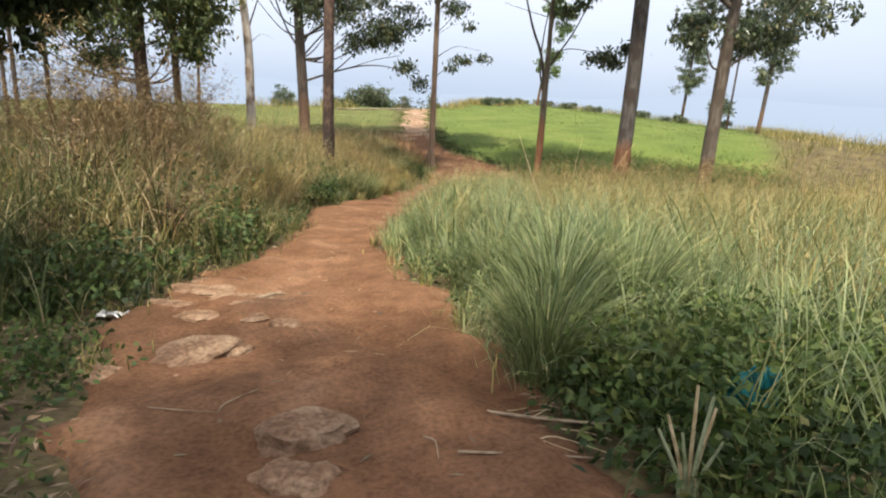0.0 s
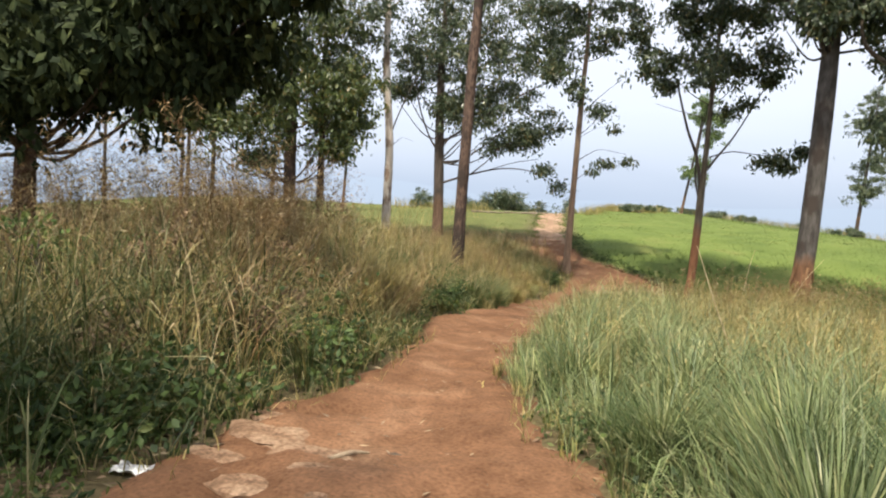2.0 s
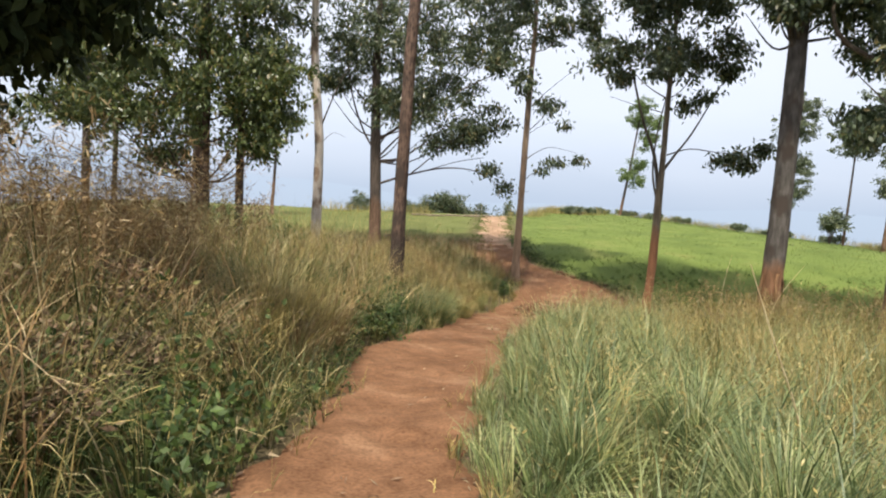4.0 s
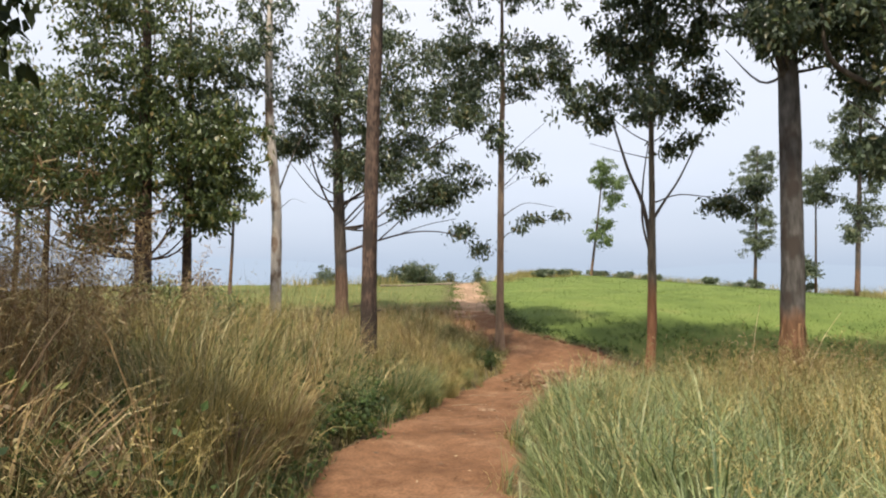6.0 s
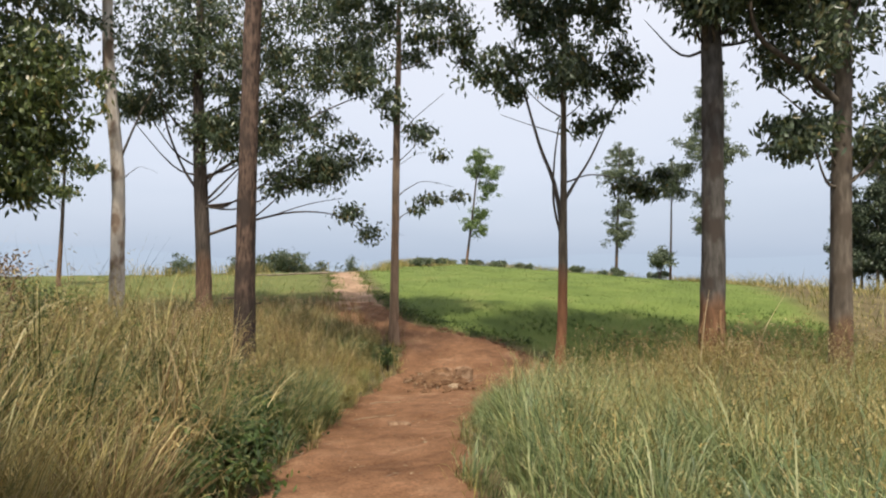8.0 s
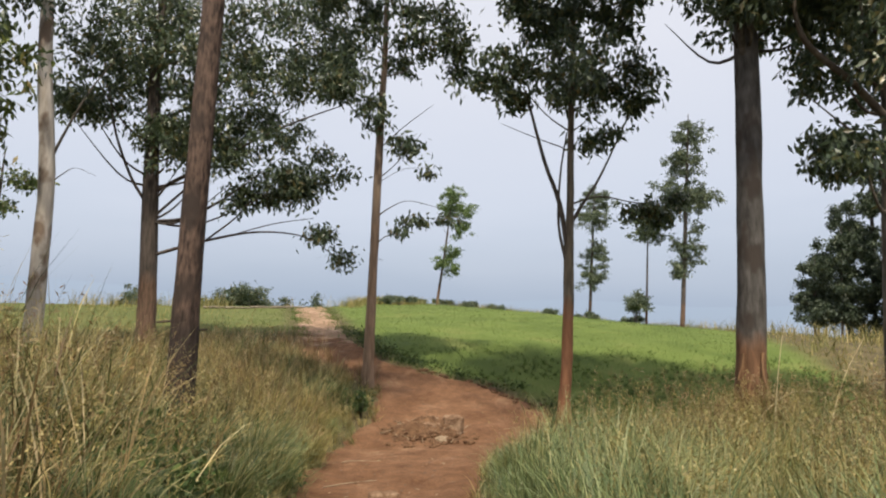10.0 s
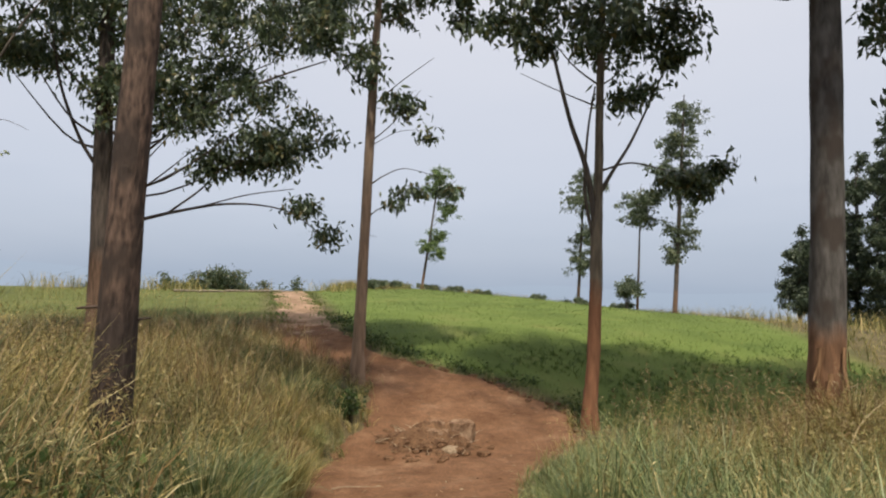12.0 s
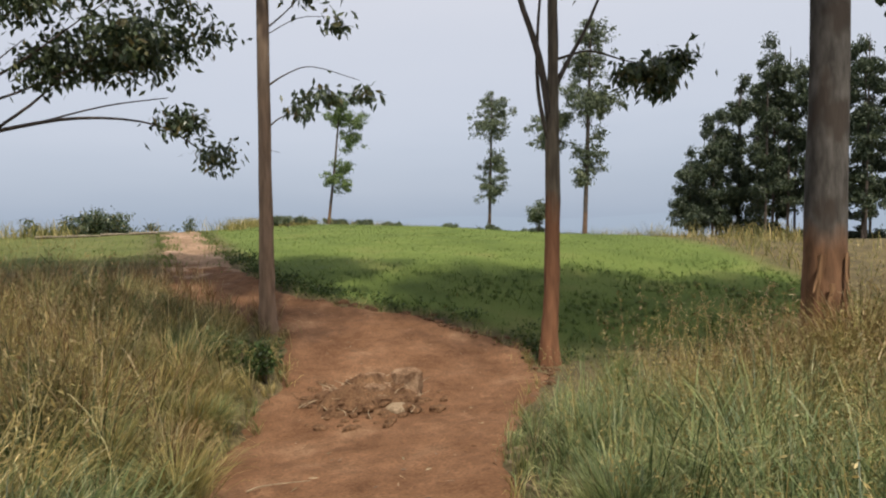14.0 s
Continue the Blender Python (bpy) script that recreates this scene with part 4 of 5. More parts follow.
xy = tufted(scatter(-6.5, 1.5, 12, 28, 60000, bank_keep), 0.5)
d = off_left(xy[:, 0], xy[:, 1])
warm = patches(xy[:, 0], xy[:, 1], 0.9, 1.2) + 0.40 * sstep(16, 20, xy[:, 1]) > 0.74
for pick, mat, words in ((~warm, M_GRASS_BANK, "fresh green arching grass on the bank"), (warm, M_GRASS_STRAW, "sunlit golden grass on the bank")):
    q, dd = xy[pick], d[pick]
    grass("bank_grass", q, (0.32 + 0.45 * sstep(0.0, 1.2, dd)) * (1 - 0.25 * sstep(18, 23, q[:, 1])) * u(len(q), 0.5, 1.2), u(len(q), 0.005, 0.012), u(len(q), 0.2, 1.3), mat, words, None, 0.0, 4, 0.6)


# rust-dry patches in it
def dry_keep(x, y):
    d = off_left(x, y)
    return sstep(0.35, 0.7, d) * (1 - sstep(4, 6, d)) * (0.65 * sstep(0.50, 0.70, patches(x, y, 1.3, 0.6))) * sstep(5, 7, y) * (1 - sstep(27, 29, y)) * (1 - 0.55 * sstep(12, 15, y))


xy = tufted(scatter(-8, 1, 5, 29, 90000, dry_keep), 0.45)
grass("dry_grass", xy, u(len(xy), 0.6, 1.35) * (1 - 0.45 * sstep(18, 23, xy[:, 1])), u(len(xy), 0.006, 0.016), u(len(xy), 0.15, 1.2), M_GRASS_DRY, "patches of rust-dry standing grass", None, 0.0, 4, 0.55)


xy = tufted(scatter(-4, 1.3, 24.3, 28.8, 7000, lambda x, y: sstep(-1.0, 0.0, off_left(x, y)) * (0.3 + 0.7 * patches(x, y, 0.7, 0.9))), 0.5)
grass("bend_grass", xy, u(len(xy), 0.2, 0.65), u(len(xy), 0.007, 0.014), u(len(xy), 0.1, 0.9), M_GRASS_DRY, "withered reddish grass where the path turns uphill")


# arching blue-green grass at the right
def right_keep(x, y):
    d = off_right(x, y)
    return sstep(-0.02, 0.1, d) * (1 - sstep(18.3, 19.6, y + 0.12 * d)) * np.where(d < 2.4, 1.0, 0.22) * (0.25 + 0.75 * sstep(2.6, 4.0, y + 0.25 * d))


xy = tufted(scatter(-0.6, 8.5, 0.4, 20, 118000, right_keep), 0.6)
d = off_right(xy[:, 0], xy[:, 1])
tall = (1 - 0.3 * sstep(15.5, 18.5, xy[:, 1])) * (0.30 + 0.38 * sstep(0.0, 0.9, d)) * (0.8 + 0.45 * patches(xy[:, 0], xy[:, 1], 0.7, 1.0))
grass("arching_grass", xy, tall * u(len(xy), 0.55, 1.3), 0.004 + 0.009 * u(len(xy), 0, 1) ** 2, u(len(xy), 0.2, 1.4), M_GRASS_BLUE,
      "dense arching blue-green grass along the path", np.array([[-1.0, -0.2]]), 0.45 * (1 - sstep(0.1, 0.7, d)), 4, 0.65)


def fringe_keep(x, y):
    d = np.minimum(off_left(x, y) + 9 * (off_left(x, y) < -0.35), off_right(x, y) + 9 * (off_right(x, y) < -0.35))
    return np.exp(-((d - 0.02) / 0.12) ** 2) * sstep(0.3, 0.55, patches(x, y, 0.5, 3.3))


xy = tufted(scatter(-3, 5, 3, 28, 70000, fringe_keep), 0.6)
grass("fringe_grass", xy, u(len(xy), 0.06, 0.30), u(len(xy), 0.005, 0.011), u(len(xy), 0.3, 1.3), M_GRASS_GOLD, "short straggling grass on the edges of the path")


# golden meadow behind both
def gold_keep(x, y):
    r = sstep(1.2, 3.0, off_right(x, y)) * (1 - sstep(18.6, 20.5, y + 0.05 * x))
    l = sstep(2.0, 4.5, off_left(x, y)) * (1 - 0.65 * sstep(27, 31, y + 0.2 * x)) * (1 - sstep(44, 47, y))
    dens = np.where((x > -12) & (x < 13), 1.0, 0.4) * np.where((x > 0) & (y < 20), 1.0, 0.7)
    return np.clip(r + l, 0, 1) * sstep(-2, 2, y) * dens


xy = tufted(scatter(-24, 22, -2, 47, 84000, gold_keep), 0.7)
hg = np.where(xy[:, 0] < 0, 1.0 - 0.6 * sstep(24, 32, xy[:, 1]), 0.60 - 0.24 * sstep(9, 15, xy[:, 1])) * (0.7 + 0.5 * patches(xy[:, 0], xy[:, 1], 1.6, 1.7))
grass("meadow_grass", xy, hg * u(len(xy), 0.6, 1.2), u(len(xy), 0.007, 0.015), u(len(xy), 0.1, 0.9), M_GRASS_GOLD, "golden and green meadow grass on both sides", None, 0.0, 3, 0.4)


def band_keep(x, y):
    d = off_right(x, y)
    return sstep(1.4, 2.8, d) * (0.15 + 0.85 * sstep(9, 16, y + 0.35 * d)) * (1 - sstep(19.2, 20.6, y + 0.03 * x)) * (0.4 + 0.6 * patches(x, y, 0.9, 2.2))


xy = tufted(scatter(1.0, 15, 4, 21, 42000, band_keep), 0.55)
grass("golden_grass", xy, u(len(xy), 0.45, 1.0) * (1 - 0.45 * sstep(10, 16, xy[:, 1])), u(len(xy), 0.006, 0.013), u(len(xy), 0.1, 0.9), M_GRASS_STRAW, "golden straw grass gone to seed beyond the green", None, 0.0, 3, 0.45)


# the mown green field
def field_keep(x, y):
    f = sstep(0.0, 0.5, off_right(x, y)) * sstep(20.2, 21.6, y + 0.22 * (x - 5)) * sstep(-1.0, 0.5, x - right_edge(y) + 0.3)
    g = sstep(28.5, 31, y) * sstep(0.05, 0.4, off_left(x, y)) * (x > -16) * (0.35 + 0.65 * (1 - sstep(0.5, 4.0, off_left(x, y))))
    f = f * (1 - sstep(-0.8, 0.8, x - 16.5 - 0.56 * (y - 25)))
    near = np.interp(y, [20, 28, 40, 80], [1.0, 0.75, 0.35, 0.14])
    return np.clip(f + g, 0, 1) * near


xy = scatter(-14, 46, 19, 78, 225000, field_keep)
far = np.interp(xy[:, 1], [20, 30, 50, 80], [1.0, 1.3, 2.0, 3.0])
grass("field_grass", xy, u(len(xy), 0.04, 0.12) * (0.6 + 0.8 * patches(xy[:, 0], xy[:, 1], 1.3, 0.3)), u(len(xy), 0.012, 0.022) * far, u(len(xy), 0.5, 1.3), M_GRASS_FIELD, "short bright green grass of the field", None, 0.0, 2)


# Patchy tufts whose dark colour strengthens the trees' shade band on the field.
def field_edge_keep(x, y):
    d = off_right(x, y)
    return sstep(0.05, 0.4, d) * sstep(20.4, 21.6, y + 0.22 * (x - 5)) * (1 - sstep(24.5, 29.5, y + 0.15 * (x - 5))) * sstep(0.28, 0.62, patches(x, y, 1.1, 1.9))


xy = tufted(scatter(0.5, 16, 19, 31, 46000, field_edge_keep), 0.5)
grass("field_edge_grass", xy, u(len(xy), 0.06, 0.20), u(len(xy), 0.009, 0.018), u(len(xy), 0.4, 1.3), M_GRASS_SHADE, "tufty green grass at the near side of the field, tree shade put into its colour")


xy = scatter(-1.6, 3.2, 28.5, 47, 24000, lambda x, y: np.exp(-((x - left_edge(y)) / 0.28) ** 2) * sstep(0.4, 0.6, patches(x, y, 0.7, 0.5)) + np.exp(-((x - right_edge(y)) / 0.28) ** 2) * sstep(0.4, 0.6, patches(x, y, 0.7, 1.5)))
grass("track_side_grass", xy, u(len(xy), 0.05, 0.20), u(len(xy), 0.015, 0.03), u(len(xy), 0.2, 1.0), M_GRASS_FIELD, "tufts of short grass along the sandy track")


# pale dry fringe along the crest
def crest_keep(x, y):
    c = np.interp(x, [-10, 2, 7, 14, 60], [47, 49, 66, 78, 80])
    return np.exp(-((y - c + 3) / 2.5) ** 2) * sstep(0.35, 0.6, patches(x, y, 4.0, 0.9))


def strip_keep(x, y):
    s = x - 16.5 - 0.56 * (y - 25)
    return sstep(-0.6, 0.8, s) * (1 - sstep(5, 12, s)) * (0.25 + 0.75 * patches(x, y, 2.2, 0.4))


xy = scatter(12, 62, 20, 76, 70000, strip_keep)
grass("dry_strip_grass", xy, u(len(xy), 0.15, 0.45) * (0.6 + 2.2 * sstep(0.45, 0.75, patches(xy[:, 0], xy[:, 1], 2.6, 1.1))), u(len(xy), 0.02, 0.04), u(len(xy), 0.3, 1.1), M_GRASS_GOLD, "tan dry grass along the field's far side", None, 0.0, 2)
xy = np.concatenate([scatter(-12, 60, 44, 82, 90000, crest_keep), scatter(5, 14, 62, 68, 9000, lambda x, y: np.exp(-((x - 8.5) / 2.6) ** 2 - ((y - 65.5) / 1.5) ** 2))])
grass("crest_grass", xy, u(len(xy), 0.35, 0.95), u(len(xy), 0.02, 0.045), u(len(xy), 0.1, 0.7), M_GRASS_GOLD, "pale dry grass fringing the crest", None, 0.0, 2)


# seed stalks
def stalks(name, xy, heights, material, label, head=0.28, spread_out=0.03, m=15):
    """Thin upright stems with feathery seed heads."""
    V1, Q1, T1 = blades(xy, heights, np.full(len(xy), 0.0065), u(len(xy), 0.03, 0.45))
    tips = V1.reshape(-1, 7, 3)
    a, b = tips[:, 4], tips[:, 6]
    s = rng.uniform(0.0, 1.0, (len(xy), m, 1))
    c = a[:, None] * (1 - s) + b[:, None] * s + rng.normal(0, spread_out, (len(xy), m, 3)) * (1.1 - s)
    V2, Q2 = leaves(c.reshape(-1, 3), head * 0.17, 0.009, 0.1)
    V = np.concatenate([V1, V2])
    ob = new(name, mesh_from(name, V, [np.concatenate([Q1, Q2 + len(V1)]), T1], material))
    return tagged(ob, label, "grass", kind="stuff")


xy = scatter(0.5, 12, 2, 20.3, 4600, lambda x, y: sstep(0.5, 1.6, off_right(x, y)) * (0.08 + 0.92 * sstep(9, 19, y + 0.7 * x)) * (1 - sstep(19.3, 20.3, y)) * (0.3 + 0.7 * patches(x, y, 1.1, 0.8)))
stalks("seed_stalks", xy, u(len(xy), 0.6, 1.3), M_GRASS_GOLD, "thin golden seed stalks above the grass")
xy = scatter(-9, -1, 5, 24, 2600, lambda x, y: sstep(0.4, 1.4, off_left(x, y)))
stalks("seed_stalks", xy, u(len(xy), 1.0, 1.7), M_GRASS_DRY, "straw-coloured seed stalks above the bank's grass")
xy = scatter(-8, -3.0, 7.5, 12.4, 1150, lambda x, y: sstep(1.2, 2.4, off_left(x, y)) * sstep(0.3, 0.6, patches(x, y, 1.2, 0.2)))
stalks("plume_reeds", xy, u(len(xy), 1.3, 2.3), M_GRASS_DRY, "tall reeds with rust-brown feathery plumes", 0.6, 0.10, 56)


xy = scatter(3.2, 10.5, 12.5, 19.6, 1500, lambda x, y: sstep(1.0, 2.0, off_right(x, y)) * sstep(0.35, 0.65, patches(x, y, 0.7, 2.4)))
stalks("seed_stalks", xy, u(len(xy), 0.5, 1.3) ** 1.2, M_GRASS_DRY, "tall loose golden seed stalks round the grey trunk", 0.36, 0.04, 18)
xy = scatter(-6.5, -1.2, 12.8, 22, 1500, lambda x, y: sstep(0.3, 0.9, off_left(x, y)) * (0.3 + 0.7 * patches(x, y, 0.7, 1.8)))
stalks("seed_stalks", xy, u(len(xy), 0.6, 1.35), M_GRASS_STRAW, "thin seed stalks nodding above the bank", 0.34, 0.03, 16)
xy = scatter(-6, 0.5, 6, 20, 5200, lambda x, y: sstep(0.1, 0.5, off_left(x, y)) * (1 - sstep(2.0, 3.2, off_left(x, y))) * (0.35 + 0.65 * patches(x, y, 0.8, 1.4)))
grass("bent_straw", xy, u(len(xy), 0.6, 1.25), u(len(xy), 0.007, 0.012), u(len(xy), 0.75, 1.45), M_GRASS_STRAW, "pale bent straws arching out of the bank's grass", None, 0.0, 5)


def weeds(name, xy, height, leaf_len, label, material=M_HERB):
    n = len(xy)
    m = 16
    z = land(xy[:, 0], xy[:, 1])
    c = np.stack([xy[:, 0], xy[:, 1], z], -1)[:, None] + rng.normal(0, 1, (n, m, 3)) * np.array([0.09, 0.09, 0]) + np.array([0, 0, 1]) * rng.uniform(0.03, 1.0, (n, m, 1)) * height[:, None, None]
    V, Q = leaves(c.reshape(-1, 3), leaf_len, leaf_len * 0.55, 0.15)
    return tagged(new(name, mesh_from(name, V, Q, material, smooth=False)), label, "weeds", kind="stuff")


def tall_gold_keep(x, y):
    return sstep(1.5, 2.6, off_left(x, y)) * sstep(10.5, 13, y) * (1 - sstep(20.5, 23, y)) * (0.45 + 0.55 * patches(x, y, 1.0, 2.7))


xy = tufted(scatter(-10.5, -2.5, 10, 23, 32000, tall_gold_keep), 0.7)
warm = rng.uniform(0, 1, len(xy)) < 0.25 + 0.6 * patches(xy[:, 0], xy[:, 1], 1.4, 0.7)
for pick, mat, words in ((warm, M_GRASS_STRAW, "shoulder-high golden grass behind the bank"), (~warm, M_GRASS_OLIVE, "shoulder-high olive grass behind the bank")):
    q = xy[pick]
    grass("high_grass", q, u(len(q), 0.9, 1.65) * (0.8 + 0.4 * patches(q[:, 0], q[:, 1], 1.1, 0.4)), u(len(q), 0.006, 0.013), u(len(q), 0.05, 0.8), mat, words, None, 0.0, 4, 0.45)
xy = scatter(-9, -3, 11, 22, 1500, tall_gold_keep)
stalks("seed_stalks", xy, u(len(xy), 1.2, 1.85), M_GRASS_STRAW, "high golden seed stalks behind the bank", 0.34, 0.03, 16)
xy = scatter(0, 7, 4.5, 18, 9000, lambda x, y: sstep(0.15, 0.8, off_right(x, y)) * (1 - 0.6 * sstep(3, 5, off_right(x, y))) * (0.25 + 0.75 * patches(x, y, 0.7, 1.1)) * (0.5 + 0.5 * sstep(5, 9, y)))
stalks("seed_stalks", xy, u(len(xy), 0.4, 0.95), M_GRASS_STRAW, "fine pale stems with seed heads among the green grass", 0.2, 0.012, 8)
xy = scatter(-5.5, -1.3, 5, 15, 2600, lambda x, y: sstep(0.1, 0.6, off_left(x, y)) * (0.3 + 0.7 * patches(x, y, 0.6, 1.9)))
stalks("seed_stalks", xy, u(len(xy), 0.5, 1.1), M_GRASS_STRAW, "fine nodding seed heads in the bank's grass", 0.2, 0.014, 9)
xy = scatter(-5.5, -1.3, 6.5, 16, 900, lambda x, y: sstep(0.15, 0.5, off_left(x, y)) * sstep(0.45, 0.7, patches(x, y, 0.6, 3.1)))
weeds("weeds", xy, u(len(xy), 0.4, 0.95), 0.09, "green leafy weeds growing up through the grass")


# weeds at the foot of the verges
xy = scatter(-5.5, -1.6, 4.2, 7.6, 1300, lambda x, y: sstep(0.0, 0.25, off_left(x, y)) * (1 - sstep(1.2, 2.6, off_left(x, y))) * sstep(0.3, 0.55, patches(x, y, 0.7, 2.6)))
weeds("weeds", xy, u(len(xy), 0.2, 0.6), 0.08, "dark leafy undergrowth along the bank")
xy = scatter(0.5, 5.5, 20.8, 31, 2600, lambda x, y: sstep(0.05, 0.2, off_right(x, y)) * (1 - sstep(0.45, 1.1, off_right(x, y))) * sstep(0.3, 0.6, patches(x, y, 0.6, 0.2)))
weeds("weeds", xy, u(len(xy), 0.08, 0.34), 0.07, "dark green weeds lining the edge of the field")
xy = scatter(-5, 0.5, 1.0, 17, 2400, lambda x, y: sstep(-0.05, 0.1, off_left(x, y)) * (1 - sstep(0.5, 1.5, off_left(x, y))) * (0.25 + 0.75 * patches(x, y, 0.9, 1.1)))
weeds("weeds", xy, u(len(xy), 0.12, 0.42) * (0.35 + 0.65 * sstep(3.6, 5.2, xy[:, 1])), 0.06, "dark broad-leaved weeds at the foot of the bank")
xy = scatter(0.7, 4.0, 0.8, 4.2, 1500, lambda x, y: sstep(0.05, 0.3, off_right(x, y)) * (0.3 + 0.7 * patches(x, y, 0.5, 0.4)))
weeds("weeds", xy, u(len(xy), 0.12, 0.42), 0.075, "leafy weeds in the shade beside the path")
xy = scatter(1.0, 2.6, 2.2, 3.7, 620, lambda x, y: sstep(0.1, 0.35, off_right(x, y)) * (0.4 + 0.6 * patches(x, y, 0.4, 0.4)))
weeds("weeds", xy, u(len(xy), 0.2, 0.55), 0.07, "leafy undergrowth between the tussocks", M_WEED)
xy = scatter(0, 3.5, 0.5, 9, 1700, lambda x, y: sstep(0.0, 0.15, off_right(x, y)) * (1 - sstep(0.6, 1.6, off_right(x, y))) * patches(x, y, 0.8, 2.1))
weeds("weeds", xy, u(len(xy), 0.10, 0.32), 0.055, "low leafy weeds under the arching grass")


# ---- single tussocks ----
def tussock(x, y, count, h, label, material=M_GRASS_BLUE, spread_r=0.12):
    a, r = u(count, 0, 2 * np.pi), np.abs(rng.normal(0, spread_r, count))
    out = np.stack([np.cos(a), np.sin(a)], -1)
    p = np.array([[x, y]]) + out * r[:, None]
    V, Q, T = blades(p, h * u(count, 0.6, 1.15), u(count, 0.004, 0.010), (u(count, 0.15, 0.75) + 2.2 * r) * min(1.0, 0.75 / h), out, 1.6, 4)
    return tagged(new("grass_tussock", mesh_from("grass_tussock", V, [Q, T], material)), label, "grass tussock", "tussocks by the path", "stuff")


for tx, ty, tc, th, tm in ((1.05, 3.7, 900, 0.85, M_GRASS_BLUE), (1.5, 4.4, 700, 0.8, M_GRASS_BLUE), (0.75, 5.2, 600, 0.62, M_GRASS_BLUE), (0.35, 7.2, 500, 0.6, M_GRASS_BLUE), (1.25, 14.6, 700, 0.55, M_GRASS_BLUE), (1.6, 16.2, 700, 0.5, M_GRASS_BLUE),
                           (2.6, 17.6, 600, 0.5, M_GRASS_BLUE), (-1.6, 15.1, 600, 0.75, M_GRASS_BANK), (-1.2, 16.2, 500, 0.65, M_GRASS_BANK), (4.85, 19.6, 350, 0.4, M_GRASS_FIELD), (-2.3, 13.6, 500, 0.8, M_GRASS_OLIVE), (-1.45, 16.7, 700, 0.9, M_GRASS_BANK), (-1.15, 17.3, 500, 0.75, M_GRASS_BLUE), (-1.3, 16.5, 450, 0.6, M_GRASS_GOLD), (-0.75, 19.2, 450, 0.6, M_GRASS_DRY), (-2.1, 13.2, 450, 0.8, M_GRASS_BANK), (-2.35, 11.2, 500, 1.0, M_GRASS_DRY), (-0.3, 20.4, 400, 0.5, M_GRASS_BLUE), (6.3, 17.5, 420, 1.0, M_GRASS_STRAW), (6.65, 17.5, 420, 1.15, M_GRASS_DRY), (6.0, 17.7, 350, 0.8, M_GRASS_STRAW), (7.0, 17.65, 420, 1.05, M_GRASS_STRAW), (5.6, 17.5, 300, 0.7, M_GRASS_DRY), (6.15, 18.2, 350, 0.9, M_GRASS_DRY),
                           (-2.45, 10.2, 300, 1.0, M_GRASS_STRAW), (-2.75, 10.6, 330, 1.2, M_GRASS_STRAW), (-2.5, 10.9, 260, 1.05, M_GRASS_STRAW), (-3.0, 10.1, 300, 1.15, M_GRASS_GOLD), (-2.3, 9.7, 260, 0.8, M_GRASS_DRY), (-3.1, 11.1, 260, 1.2, M_GRASS_STRAW), (-2.7, 9.5, 240, 0.9, M_GRASS_GOLD),
                           (0.84, 3.15, 620, 0.76, M_GRASS_BLUE), (1.7, 4.0, 700, 0.9, M_GRASS_BLUE), (1.3, 4.6, 700, 0.9, M_GRASS_BLUE), (1.9, 5.2, 600, 0.9, M_GRASS_BLUE), (1.15, 6.2, 600, 0.8, M_GRASS_BLUE), (0.65, 8.4, 500, 0.65, M_GRASS_BLUE), (1.2, 7.5, 600, 0.8, M_GRASS_BLUE), (0.9, 9.6, 500, 0.7, M_GRASS_BLUE),
                           (-2.9, 15.9, 500, 0.95, M_GRASS_BANK), (-2.3, 16.0, 500, 0.85, M_GRASS_BANK), (-3.3, 15.2, 500, 0.95, M_GRASS_BANK), (-1.9, 17.2, 450, 0.8, M_GRASS_BANK), (-2.0, 16.5, 450, 0.8, M_GRASS_BANK), (-1.6, 18.2, 450, 0.7, M_GRASS_GOLD), (-1.2, 19.1, 450, 0.7, M_GRASS_GOLD), (-0.7, 18.3, 450, 0.6, M_GRASS_GOLD), (-0.5, 20.3, 450, 0.6, M_GRASS_GOLD), (-1.4, 20.4, 450, 0.7, M_GRASS_GOLD), (-2.3, 19.6, 450, 0.8, M_GRASS_GOLD), (-0.2, 21.3, 450, 0.55, M_GRASS_STRAW), (-1.0, 21.6, 450, 0.6, M_GRASS_STRAW)):
    tussock(tx, ty, tc, th, "fountain-shaped tussock of fresh grass" if tm in (M_GRASS_BLUE, M_GRASS_BANK) else "withered straw-coloured tussock" if tm in (M_GRASS_DRY, M_GRASS_STRAW, M_GRASS_GOLD) else "bright green tuft of grass", tm)

# leafy shrubs in the grass
for bx, by, bs, bh, bk, lf in ((-1.95, 12.9, 0.5, 0.75, 36, M_HERB), (-2.15, 11.9, 0.4, 0.6, 24, M_HERB), (-2.3, 14.3, 0.45, 0.65, 26, M_HERB), (0.55, 21.9, 0.3, 0.6, 18, M_HERB), (-0.1, 22.8, 0.35, 0.5, 18, M_HERB), (-7.4, 20.5, 0.8, 2.4, 40, M_LEAF_WARM), (-6.9, 22.0, 0.7, 2.0, 34, M_LEAF_WARM), (-5.9, 19.6, 0.5, 1.7, 20, M_LEAF_WARM)):
    bush("shrub", bx, by, bs, bh, bk, "small leafy shrub growing in the tall grass", lf, 0.085, "shrubs in the grass")


